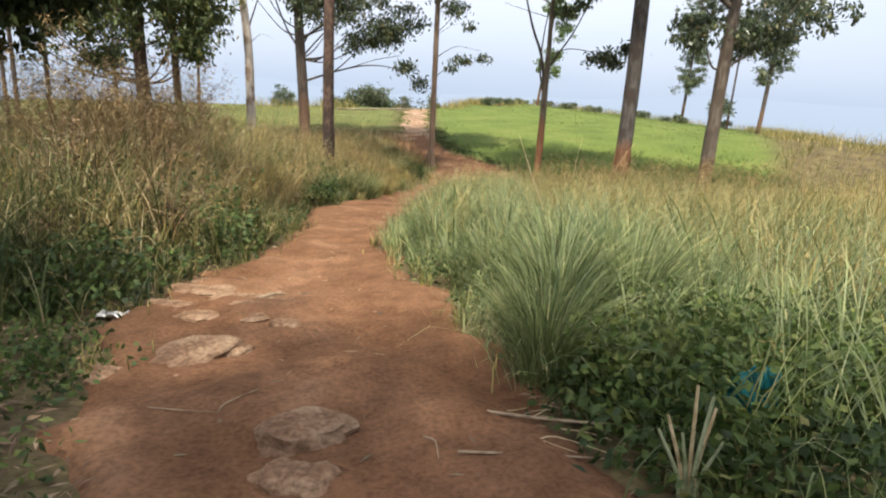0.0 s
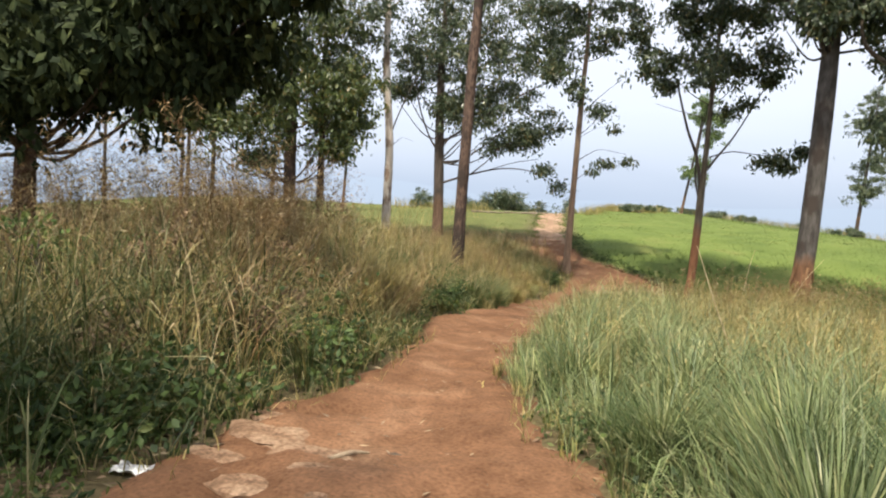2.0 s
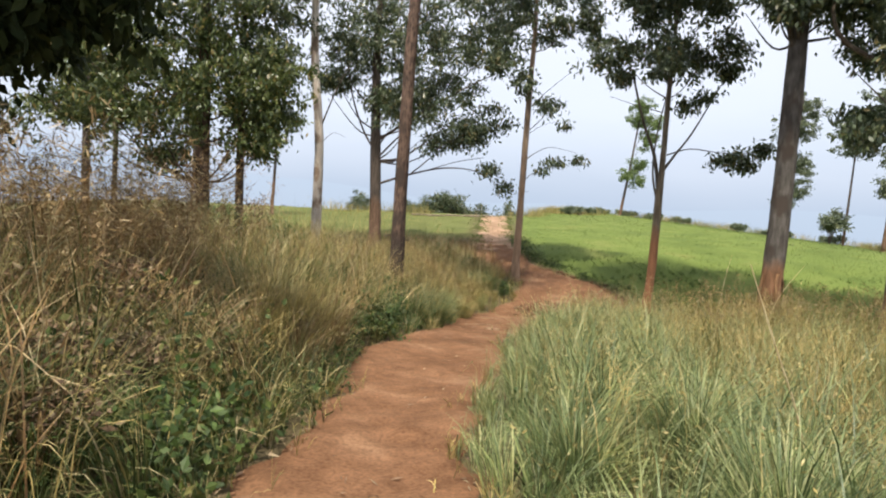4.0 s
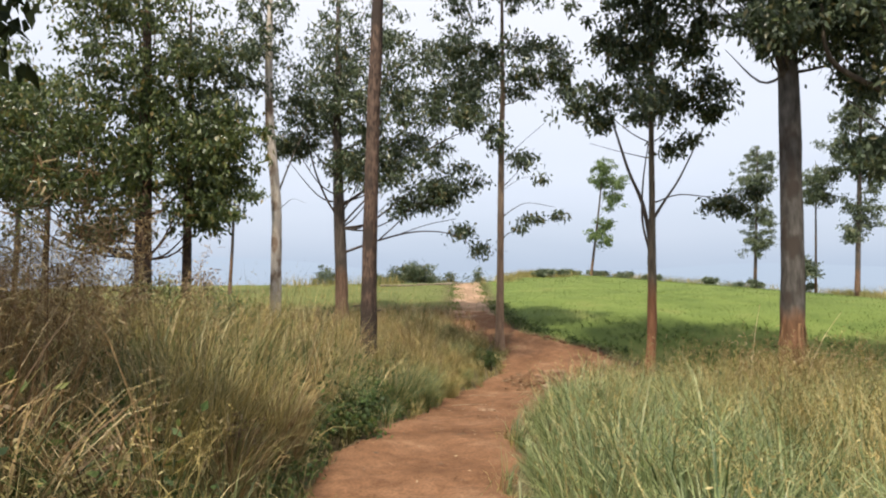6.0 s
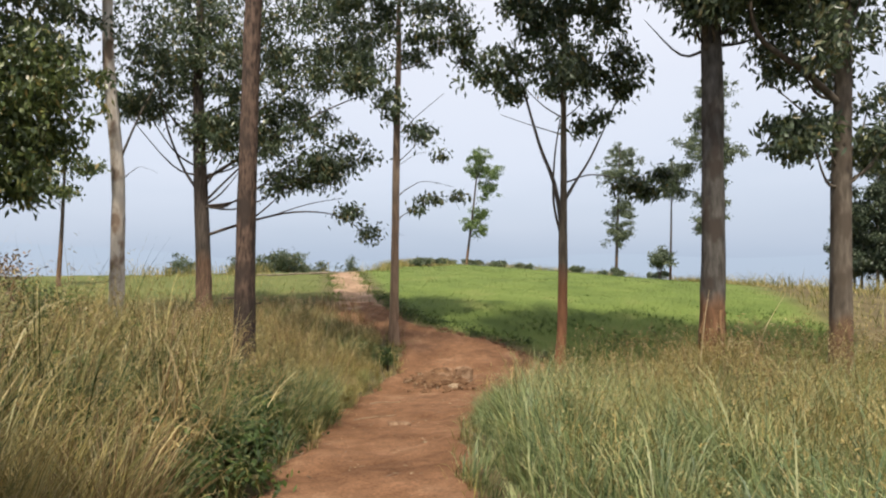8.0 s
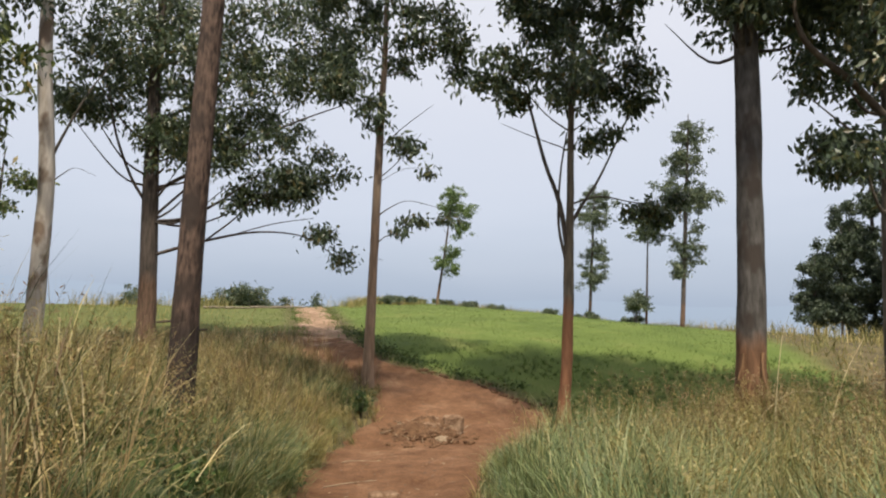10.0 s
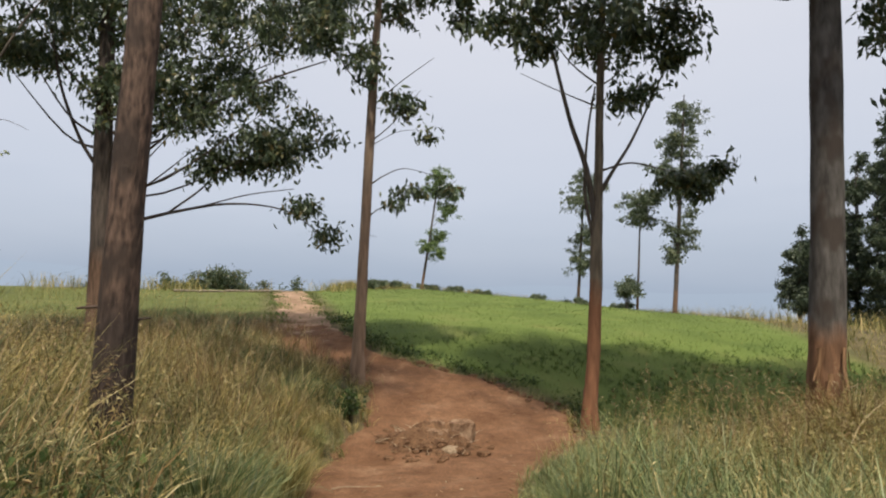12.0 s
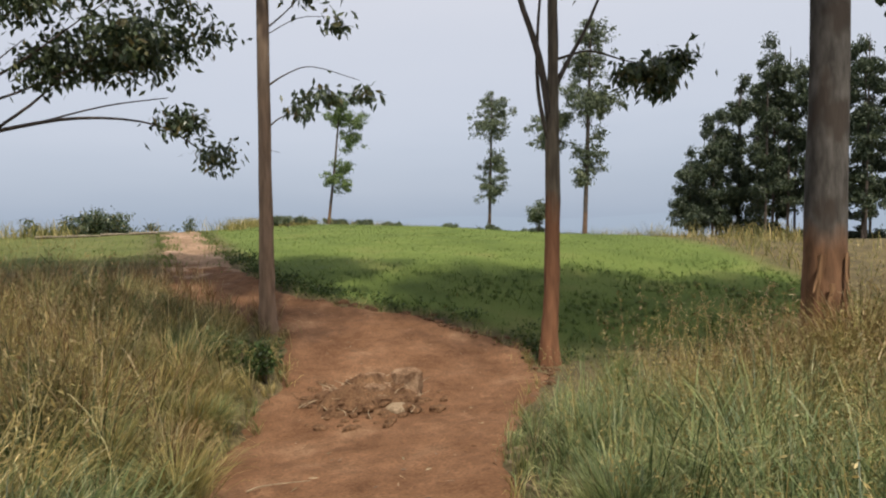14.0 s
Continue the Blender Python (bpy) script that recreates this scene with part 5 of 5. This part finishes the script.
for bx, by, bs, bh, lf in ((-5.2, 17.2, 0.5, 2.1, M_LEAF_WARM), (-5.9, 18.0, 0.6, 2.5, M_LITTER), (-6.6, 17.4, 0.6, 2.6, M_LEAF_WARM), (-7.4, 18.3, 0.6, 2.6, M_LITTER), (-5.4, 19.4, 0.5, 2.2, M_WEED), (-6.3, 19.6, 0.6, 2.5, M_LEAF_WARM), (-8.2, 19.0, 0.7, 2.8, M_LEAF_WARM), (-7.0, 16.0, 0.5, 2.3, M_LITTER), (-4.6, 18.6, 0.4, 1.7, M_WEED)):
    bush("shrub", bx, by, bs, bh, 26, "straggling shrub rising out of the tall grass", lf, 0.085, "straggling shrubs behind the bank")


for bx, by, bs, bh in ((-3.5, 8.2, 0.55, 1.0), (-3.2, 7.2, 0.5, 0.8), (-4.2, 9.0, 0.6, 1.1), (-3.3, 6.3, 0.5, 0.7), (-4.0, 7.2, 0.6, 1.0), (-2.9, 8.9, 0.4, 0.7), (-4.6, 8.0, 0.6, 1.2), (-2.7, 10.3, 0.4, 0.6), (-2.75, 6.6, 0.4, 0.55), (-3.6, 5.7, 0.5, 0.7), (-2.9, 7.6, 0.4, 0.6)):
    bush("dead_shrub", bx, by, bs, bh, 30, "withered rust-brown shrub tangled in the grass", M_LITTER, 0.075, "withered shrubs on the bank")


for bx, by, bh in ((-5.2, 6.75, 1.4), (-5.5, 6.9, 1.5)):
    bush("shrub", bx, by, 0.34, bh, 10, "light green leafy shrub on the bank", M_WEED, 0.1, "broad-leaved shrubs")


for bx, by in ((-2.15, 15.35), (-1.85, 15.0), (-2.5, 15.0), (-2.9, 15.3), (-2.7, 14.7), (-3.2, 14.9), (-2.2, 14.6), (-2.6, 17.2), (-3.2, 17.6), (-2.3, 16.6)):
    bush("weed_plant", bx, by, 0.3, 0.6, 14, "broad-leaved green weed at the edge of the grass", M_WEED, 0.10, "broad-leaved weeds")


# ---- stones, sticks and scraps ----
def stone(name, x, y, sx, sy, sz, label, material=M_STONE, turn=0.0, group="stones on the path", sink=0.35, flat=0.0, rough=False, lift=0.0):
    bm = bmesh.new()
    bmesh.ops.create_icosphere(bm, subdivisions=3 if sx > 0.1 else 2, radius=1.0)
    seed = Vector((x * 3.1, y * 1.7, sx * 9))
    for v in bm.verts:
        k = (1 + 0.16 * (noise.cell(v.co * 1.3 + seed) - 0.5) if rough else 1) + 0.28 * noise.noise(v.co * 1.1 + seed) + 0.12 * noise.noise(v.co * 2.7 + seed) + 0.04 * noise.noise(v.co * 7 + seed)
        c = v.co * k
        if c.z > 0.55 - flat:
            c.z = 0.55 - flat + (c.z - 0.55 + flat) * 0.3
        v.co = Vector((c.x * sx, c.y * sy, c.z * sz))
    me = bpy.data.meshes.new(name)
    bm.to_mesh(me)
    bm.free()
    for p in me.polygons:
        p.use_smooth = not rough
    me.materials.append(material)
    ob = new(name, me)
    ob.matrix_world = pose(x, y, float(land(x, y)) + lift - 0.03 + sz * (0.5 - sink), rng.uniform(-6, 6), rng.uniform(-6, 6), turn)
    return tagged(ob, label, "stone", group)


stone("stone", -0.47, 2.50, 0.24, 0.19, 0.15, "large flat-topped dusty stone set in the path", turn=20, flat=0.15, rough=True, sink=0.45)
stone("stone", -0.46, 2.14, 0.19, 0.14, 0.10, "dusty stone half buried in the path", turn=-15, flat=0.1, rough=True, sink=0.45)
stone("stone", -1.40, 3.52, 0.34, 0.22, 0.12, "broad flat stone flush with the earth", turn=35, flat=0.2, rough=True, sink=0.45)
stone("stone", -1.12, 3.62, 0.12, 0.09, 0.05, "small flat stone in the path", turn=10)
stone("stone", -0.86, 4.05, 0.15, 0.11, 0.09, "small brown stone on the path", turn=-20, rough=True)
for qx, qy, qs in ((-1.8, 5.05, 0.36), (-1.42, 4.8, 0.3), (-1.95, 4.6, 0.2), (-1.25, 4.55, 0.2), (-1.6, 4.3, 0.2), (-1.75, 3.2, 0.18), (-1.15, 4.2, 0.16), (-2.0, 5.45, 0.18)):
    stone("stone", qx, qy, qs, qs * 0.65, 0.085, "flat layered stone slab level with the earth", turn=rng.uniform(-40, 40), flat=0.25, rough=True, sink=0.42)
stone("stone", -1.66, 7.05, 0.09, 0.06, 0.04, "small pale stone at the path's edge", M_PALE)
stone("stone", -1.80, 6.5, 0.10, 0.06, 0.04, "small pale stone at the path's edge", M_PALE)
stone("stone", 0.33, 3.55, 0.07, 0.04, 0.035, "small white stone under the grass", M_PALE)
stone("stone", -0.04, 16.39, 0.09, 0.075, 0.07, "small round brown stone on the path")
stone("stone", 0.12, 16.36, 0.11, 0.08, 0.07, "small round brown stone on the path")
stone("stone", 1.86, 18.15, 0.12, 0.08, 0.03, "pale flat stone in the path", M_PALE, flat=0.3)
stone("stone", 1.85, 20.3, 0.15, 0.14, 0.12, "pale stone at the front of a heap", M_PALE, 15)
def stick(x0, y0, x1, y1, r, label, z_up=0.0, material=M_STICK, lift=0.0):
    a, b = np.array([x0, y0, float(land(x0, y0)) + r + lift]), np.array([x1, y1, float(land(x1, y1)) + r + z_up + lift])
    m1 = a * 0.6 + b * 0.4 + np.array([rng.normal(0, 0.03), rng.normal(0, 0.03), 0.01])
    V, F = tube([a, m1, b], [r, r * 0.85, r * 0.5], 6, 0.05)
    return tagged(new("stick", mesh_from("stick", V, F, material)), label, "stick", "fallen sticks")


def mound(x, y, rx, ry, h):
    """A low heap of loose earth."""
    g = np.linspace(-1.25, 1.25, 40)
    X, Y = np.meshgrid(g, g)
    r = np.hypot(X, Y) * (1 + 0.35 * (patches(X, Y, 0.35, 2.0) - 0.5))
    Z = h * (1 - sstep(0.15, 1.0, r)) * (0.7 + 0.7 * patches(X, Y, 0.16, 1.0)) + 0.02 * (patches(X, Y, 0.06, 3.0) - 0.5) - 0.06 * sstep(0.8, 1.1, r)
    px, py = x + X * rx, y + Y * ry
    V = np.stack([px, py, land(px, py) - 0.02 + Z], -1).reshape(-1, 3)
    n = len(g)
    i = (np.arange(n - 1)[:, None] * n + np.arange(n - 1)[None]).ravel()
    return tagged(new("earth_mound", mesh_from("earth_mound", V, np.stack([i, i + 1, i + n + 1, i + n], -1), M_CLOD)), "low heap of loose brown earth in the bend of the path", "mound")


mound(1.65, 20.8, 0.8, 0.65, 0.28)
for qx, qy, qs, qz, ql in ((1.62, 20.85, 0.24, 0.2, 0.0), (2.05, 20.85, 0.2, 0.14, 0.0), (2.4, 20.9, 0.22, 0.16, 0.0), (1.7, 21.15, 0.3, 0.24, 0.1), (2.2, 21.2, 0.26, 0.2, 0.12), (2.55, 21.3, 0.38, 0.32, 0.06), (1.3, 21.1, 0.2, 0.15, 0.03), (2.75, 21.75, 0.22, 0.2, 0.0), (1.9, 21.6, 0.26, 0.2, 0.15), (0.95, 21.0, 0.16, 0.13, 0.02), (1.1, 21.35, 0.22, 0.18, 0.1), (0.75, 21.5, 0.18, 0.14, 0.05), (1.45, 21.45, 0.24, 0.2, 0.16)):
    stone("stone", 1.72 + 0.62 * (qx - 1.75), 20.72 + 0.8 * (qy - 21.2), qs * rng.uniform(0.6, 1.05), qs * rng.uniform(0.45, 0.75), qz * rng.uniform(0.8, 1.25), "earth-caked broken stone of a low heap", M_STONE if rng.uniform() < 0.6 else M_CLOD, rng.uniform(-60, 60), "heap of stones at the bend", 0.3, 0.0, True, ql * 0.6)
for k in range(110):
    a = rng.uniform(0, 2 * np.pi)
    r = rng.uniform(0.2, 1.6)
    s = rng.uniform(0.03, 0.11)
    stone("clod", 1.65 + 0.7 * r * math.cos(a), 20.75 + 0.65 * r * math.sin(a), s, s * 0.8, s * 0.7, "crumbling clod of dry earth", M_CLOD, 0, "clods round the heap", 0.2, 0.0, True, 0.22 * max(0, 1 - r))
for k in range(60):
    a, r, t = rng.uniform(0, 2 * np.pi), rng.uniform(0.1, 1.3), rng.uniform(0, np.pi)
    hx, hy, hl = 1.7 + 0.75 * r * math.cos(a), 20.8 + 0.6 * r * math.sin(a), rng.uniform(0.08, 0.28)
    stick(hx, hy, hx + hl * math.cos(t), hy + hl * math.sin(t), 0.006, "dry twig strewn over the heap", 0.06, M_STICK, 0.26 * max(0.0, 1 - r))
# broken lip of earth along the outer side of the bend
for k in range(150):
    f = k / 149
    ey = 20.2 + 5.4 * f
    ex = float(right_edge(ey)) + rng.normal(0.05, 0.14)
    s = rng.uniform(0.02, 0.06) * (1.7 if k % 6 == 0 else 1.0)
    stone("clod", ex, ey, s * 1.4, s, s * 0.9, "broken clod of the path's raised edge", M_CLOD, rng.uniform(0, 180), "broken edge of the path", 0.3, 0.0, True)
for k in range(60):
    py = rng.uniform(1.0, 19)
    px = float(left_edge(py)) + rng.uniform(0.05, 0.95) * float(right_edge(py) - left_edge(py))
    s = rng.uniform(0.012, 0.035)
    stone("pebble", px, py, s, s * 0.8, s * 0.6, "small pebble on the path", M_CLOD if k % 3 else M_STONE, 0, "pebbles on the path", 0.2)


stick(-1.27, 4.78, -1.08, 5.0, 0.018, "short dark stick on the path")
stick(-0.45, 3.50, -0.13, 3.52, 0.006, "thin pale twig on the path")
stick(0.35, 2.75, 1.35, 2.3, 0.010, "long pale stalk lying across the verge", 0.1)
stick(0.25, 2.3, 1.2, 2.2, 0.007, "thin pale stalk lying on the earth")
for k in range(34):
    hx, hy, t, hl = rng.uniform(0.45, 1.15), rng.uniform(2.35, 3.3), rng.uniform(-0.9, 0.9), rng.uniform(0.12, 0.4)
    stick(hx, hy, hx + hl * math.cos(t), hy - hl * math.sin(t), 0.0035, "dry straw fallen beside the tussock", 0.02, M_STRAW if k % 2 else M_STICK)
stick(0.1, 2.45, 0.16, 2.25, 0.005, "thin twig on the path")
stick(-1.35, 2.75, -0.95, 2.7, 0.004, "thin twig beside the path")
stick(-0.95, 2.7, -0.8, 2.95, 0.005, "crooked twig beside the path")
stick(-0.6, 16.9, 0.1, 17.2, 0.008, "thin twig on the path")
stick(-0.2, 18.5, 0.3, 18.4, 0.007, "thin twig on the path")
for k, (qx, qy) in enumerate(((-3.4, 43.5), (-2.2, 44.5), (-1.0, 45.0), (-4.6, 44.0), (-0.2, 46.0))):
    stick(qx - 0.6, qy, qx + 0.6, qy + rng.normal(0, 0.4), 0.08, "weathered log lying near the crest", 0, M_LOG)


def leaning_stalk(pts, r, label):
    V, F = tube(pts, np.linspace(r, r * 0.35, len(pts)), 5, 0.03)
    return tagged(new("dry_stalk", mesh_from("dry_stalk", V, F, M_STRAW)), label, "stalk", "long dry stalks")


leaning_stalk([(1.95, 7.4, float(land(1.95, 7.4)) - 0.02), (1.8, 7.4, -0.2), (1.62, 7.4, 0.25), (1.42, 7.42, 0.78)], 0.009, "long pale dry stalk leaning over the grass")
leaning_stalk([(5.6, 16.9, float(land(5.6, 16.9)) - 0.02), (5.9, 16.9, -1.2), (6.5, 16.9, -0.85), (7.3, 17.0, -0.9)], 0.008, "bent pale dry stalk in the grass")
leaning_stalk([(4.4, 15.2, float(land(4.4, 15.2)) - 0.02), (4.42, 15.2, -1.0), (4.5, 15.2, -0.3), (4.6, 15.2, 0.25)], 0.008, "tall upright dry seed stalk")
leaning_stalk([(5.4, 15.4, float(land(5.4, 15.4)) - 0.02), (5.5, 15.4, -1.0), (5.75, 15.4, -0.4), (6.1, 15.4, 0.1)], 0.008, "tall leaning dry seed stalk")


def scrap(x, y):
    n = 7
    g = np.linspace(-1, 1, n)
    X, Y = np.meshgrid(g * 0.11, g * 0.05)
    Z = 0.012 * np.sin(X * 60) + 0.014 * np.sin(Y * 90 + X * 30) + 0.02
    top = np.stack([X, Y, Z], -1).reshape(-1, 3)
    i = (np.arange(n - 1)[:, None] * n + np.arange(n - 1)[None]).ravel()
    q = np.stack([i, i + 1, i + n + 1, i + n], -1)
    V = np.concatenate([top, top - np.array([0, 0, 0.004])])
    ob = new("paper_scrap", mesh_from("paper_scrap", V, np.concatenate([q, q[:, ::-1] + n * n]), M_SCRAP))
    ob.location = (x, y, float(land(x, y)) + 0.01)
    return tagged(ob, "crumpled white scrap of paper on the litter", "litter")


scrap(-2.25, 4.3)


def cut_stems(x, y):
    """A spray of pale cut stalks out of one foot."""
    z0 = float(land(x, y)) - 0.02
    root = thing_at("cut_stems", x, y, z0, "spray of pale cut stalks sprouting from one foot", "plant")
    for k, (ax, ay, h) in enumerate(((-0.17, -0.02, 0.36), (-0.12, 0.02, 0.40), (-0.06, 0.0, 0.33), (-0.01, 0.03, 0.52), (0.03, -0.02, 0.50), (0.08, 0.03, 0.42), (0.12, 0.0, 0.30))):
        V, F = tube([(0.01 * (k - 3), 0, 0), (ax * 0.35, ay * 0.4, h * 0.4), (ax, ay, h)], [0.011, 0.009, 0.006], 6, 0.04)
        part("stalk", mesh_from("stalk", V, F, M_STRAW if k % 2 else M_CUT), root)
    return root


def plastic_bag(x, y):
    bm = bmesh.new()
    bmesh.ops.create_icosphere(bm, subdivisions=4, radius=1.0)
    for v in bm.verts:
        c = v.co
        k = 1 + 0.5 * noise.noise(c * 1.6) + 0.3 * noise.ridged_multi_fractal(c * 2.2, 1.0, 2.0, 3, 1.0, 2.0) * 0.4
        v.co = Vector((c.x * 0.12 * k, c.y * 0.07 * k, 0.17 + c.z * 0.17 * k))
    me = bpy.data.meshes.new("plastic_bag")
    bm.to_mesh(me)
    bm.free()
    me.materials.append(M_TEAL)
    ob = new("plastic_bag", me)
    ob.location = (x, y, float(land(x, y)) - 0.01)
    return tagged(ob, "crumpled teal plastic bag caught in the grass", "litter")


cut_stems(1.16, 1.95)
plastic_bag(1.76, 2.5)


# dead leaves, straws and twigs along the edges of the path
def litter(count, keep, x0, x1, y0, y1, size, name, label):
    xy = scatter(x0, x1, y0, y1, count, keep)
    z = land(xy[:, 0], xy[:, 1]) + 0.012 - 0.03 * inside_path(xy[:, 0], xy[:, 1])
    n = len(xy)
    a = rng.uniform(0, 2 * np.pi, n)
    ln, wd = size * u(n, 0.5, 1.6), size * u(n, 0.08, 0.3)
    d2 = np.stack([np.cos(a), np.sin(a), rng.normal(0, 0.12, n)], -1)
    w2 = np.stack([-np.sin(a), np.cos(a), rng.normal(0, 0.25, n)], -1)
    c = np.stack([xy[:, 0], xy[:, 1], z + 0.012], -1)
    V = np.stack([c - d2 * ln[:, None] / 2, c + w2 * wd[:, None] / 2 + np.array([0, 0, 0.006]), c + d2 * ln[:, None] / 2, c - w2 * wd[:, None] / 2], 1).reshape(-1, 3)
    return tagged(new(name, mesh_from(name, V, np.arange(n * 4).reshape(-1, 4), M_LITTER, smooth=False)), label, "litter", kind="stuff")


def edge_litter(x, y):
    d = np.minimum(np.abs(off_left(x, y)), np.abs(off_right(x, y)))
    return np.exp(-(d / 0.22) ** 2) + 0.10 * (d < 1.2)


litter(26000, edge_litter, -4, 5, 0.5, 26, 0.07, "leaf_litter", "dead leaves and straw along the edges of the path")
xy = scatter(-5, -1.1, 0.6, 5.6, 3600, lambda x, y: sstep(0.15, 0.7, off_left(x, y)) * sstep(0.35, 0.6, patches(x, y, 0.6, 1.3)))
weeds("weeds", xy, u(len(xy), 0.05, 0.22), 0.055, "low green weeds on the trodden verge", M_WEED)
litter(3000, lambda x, y: sstep(0, 0.3, off_left(x, y)) * (1 - sstep(4.5, 6.5, y)), -4.5, -1, 1, 7, 0.09, "leaf_litter", "dead leaves and twigs on the bare verge")
xy = scatter(-5, -1.0, 0.6, 6, 9000, lambda x, y: sstep(0.1, 0.6, off_left(x, y)) * (1 - sstep(4.5, 6, y)) * patches(x, y, 0.6, 1.3))
grass("verge_grass", xy, u(len(xy), 0.05, 0.2), u(len(xy), 0.004, 0.008), u(len(xy), 0.3, 1.2), M_GRASS_FIELD, "short sparse green grass on the verge")
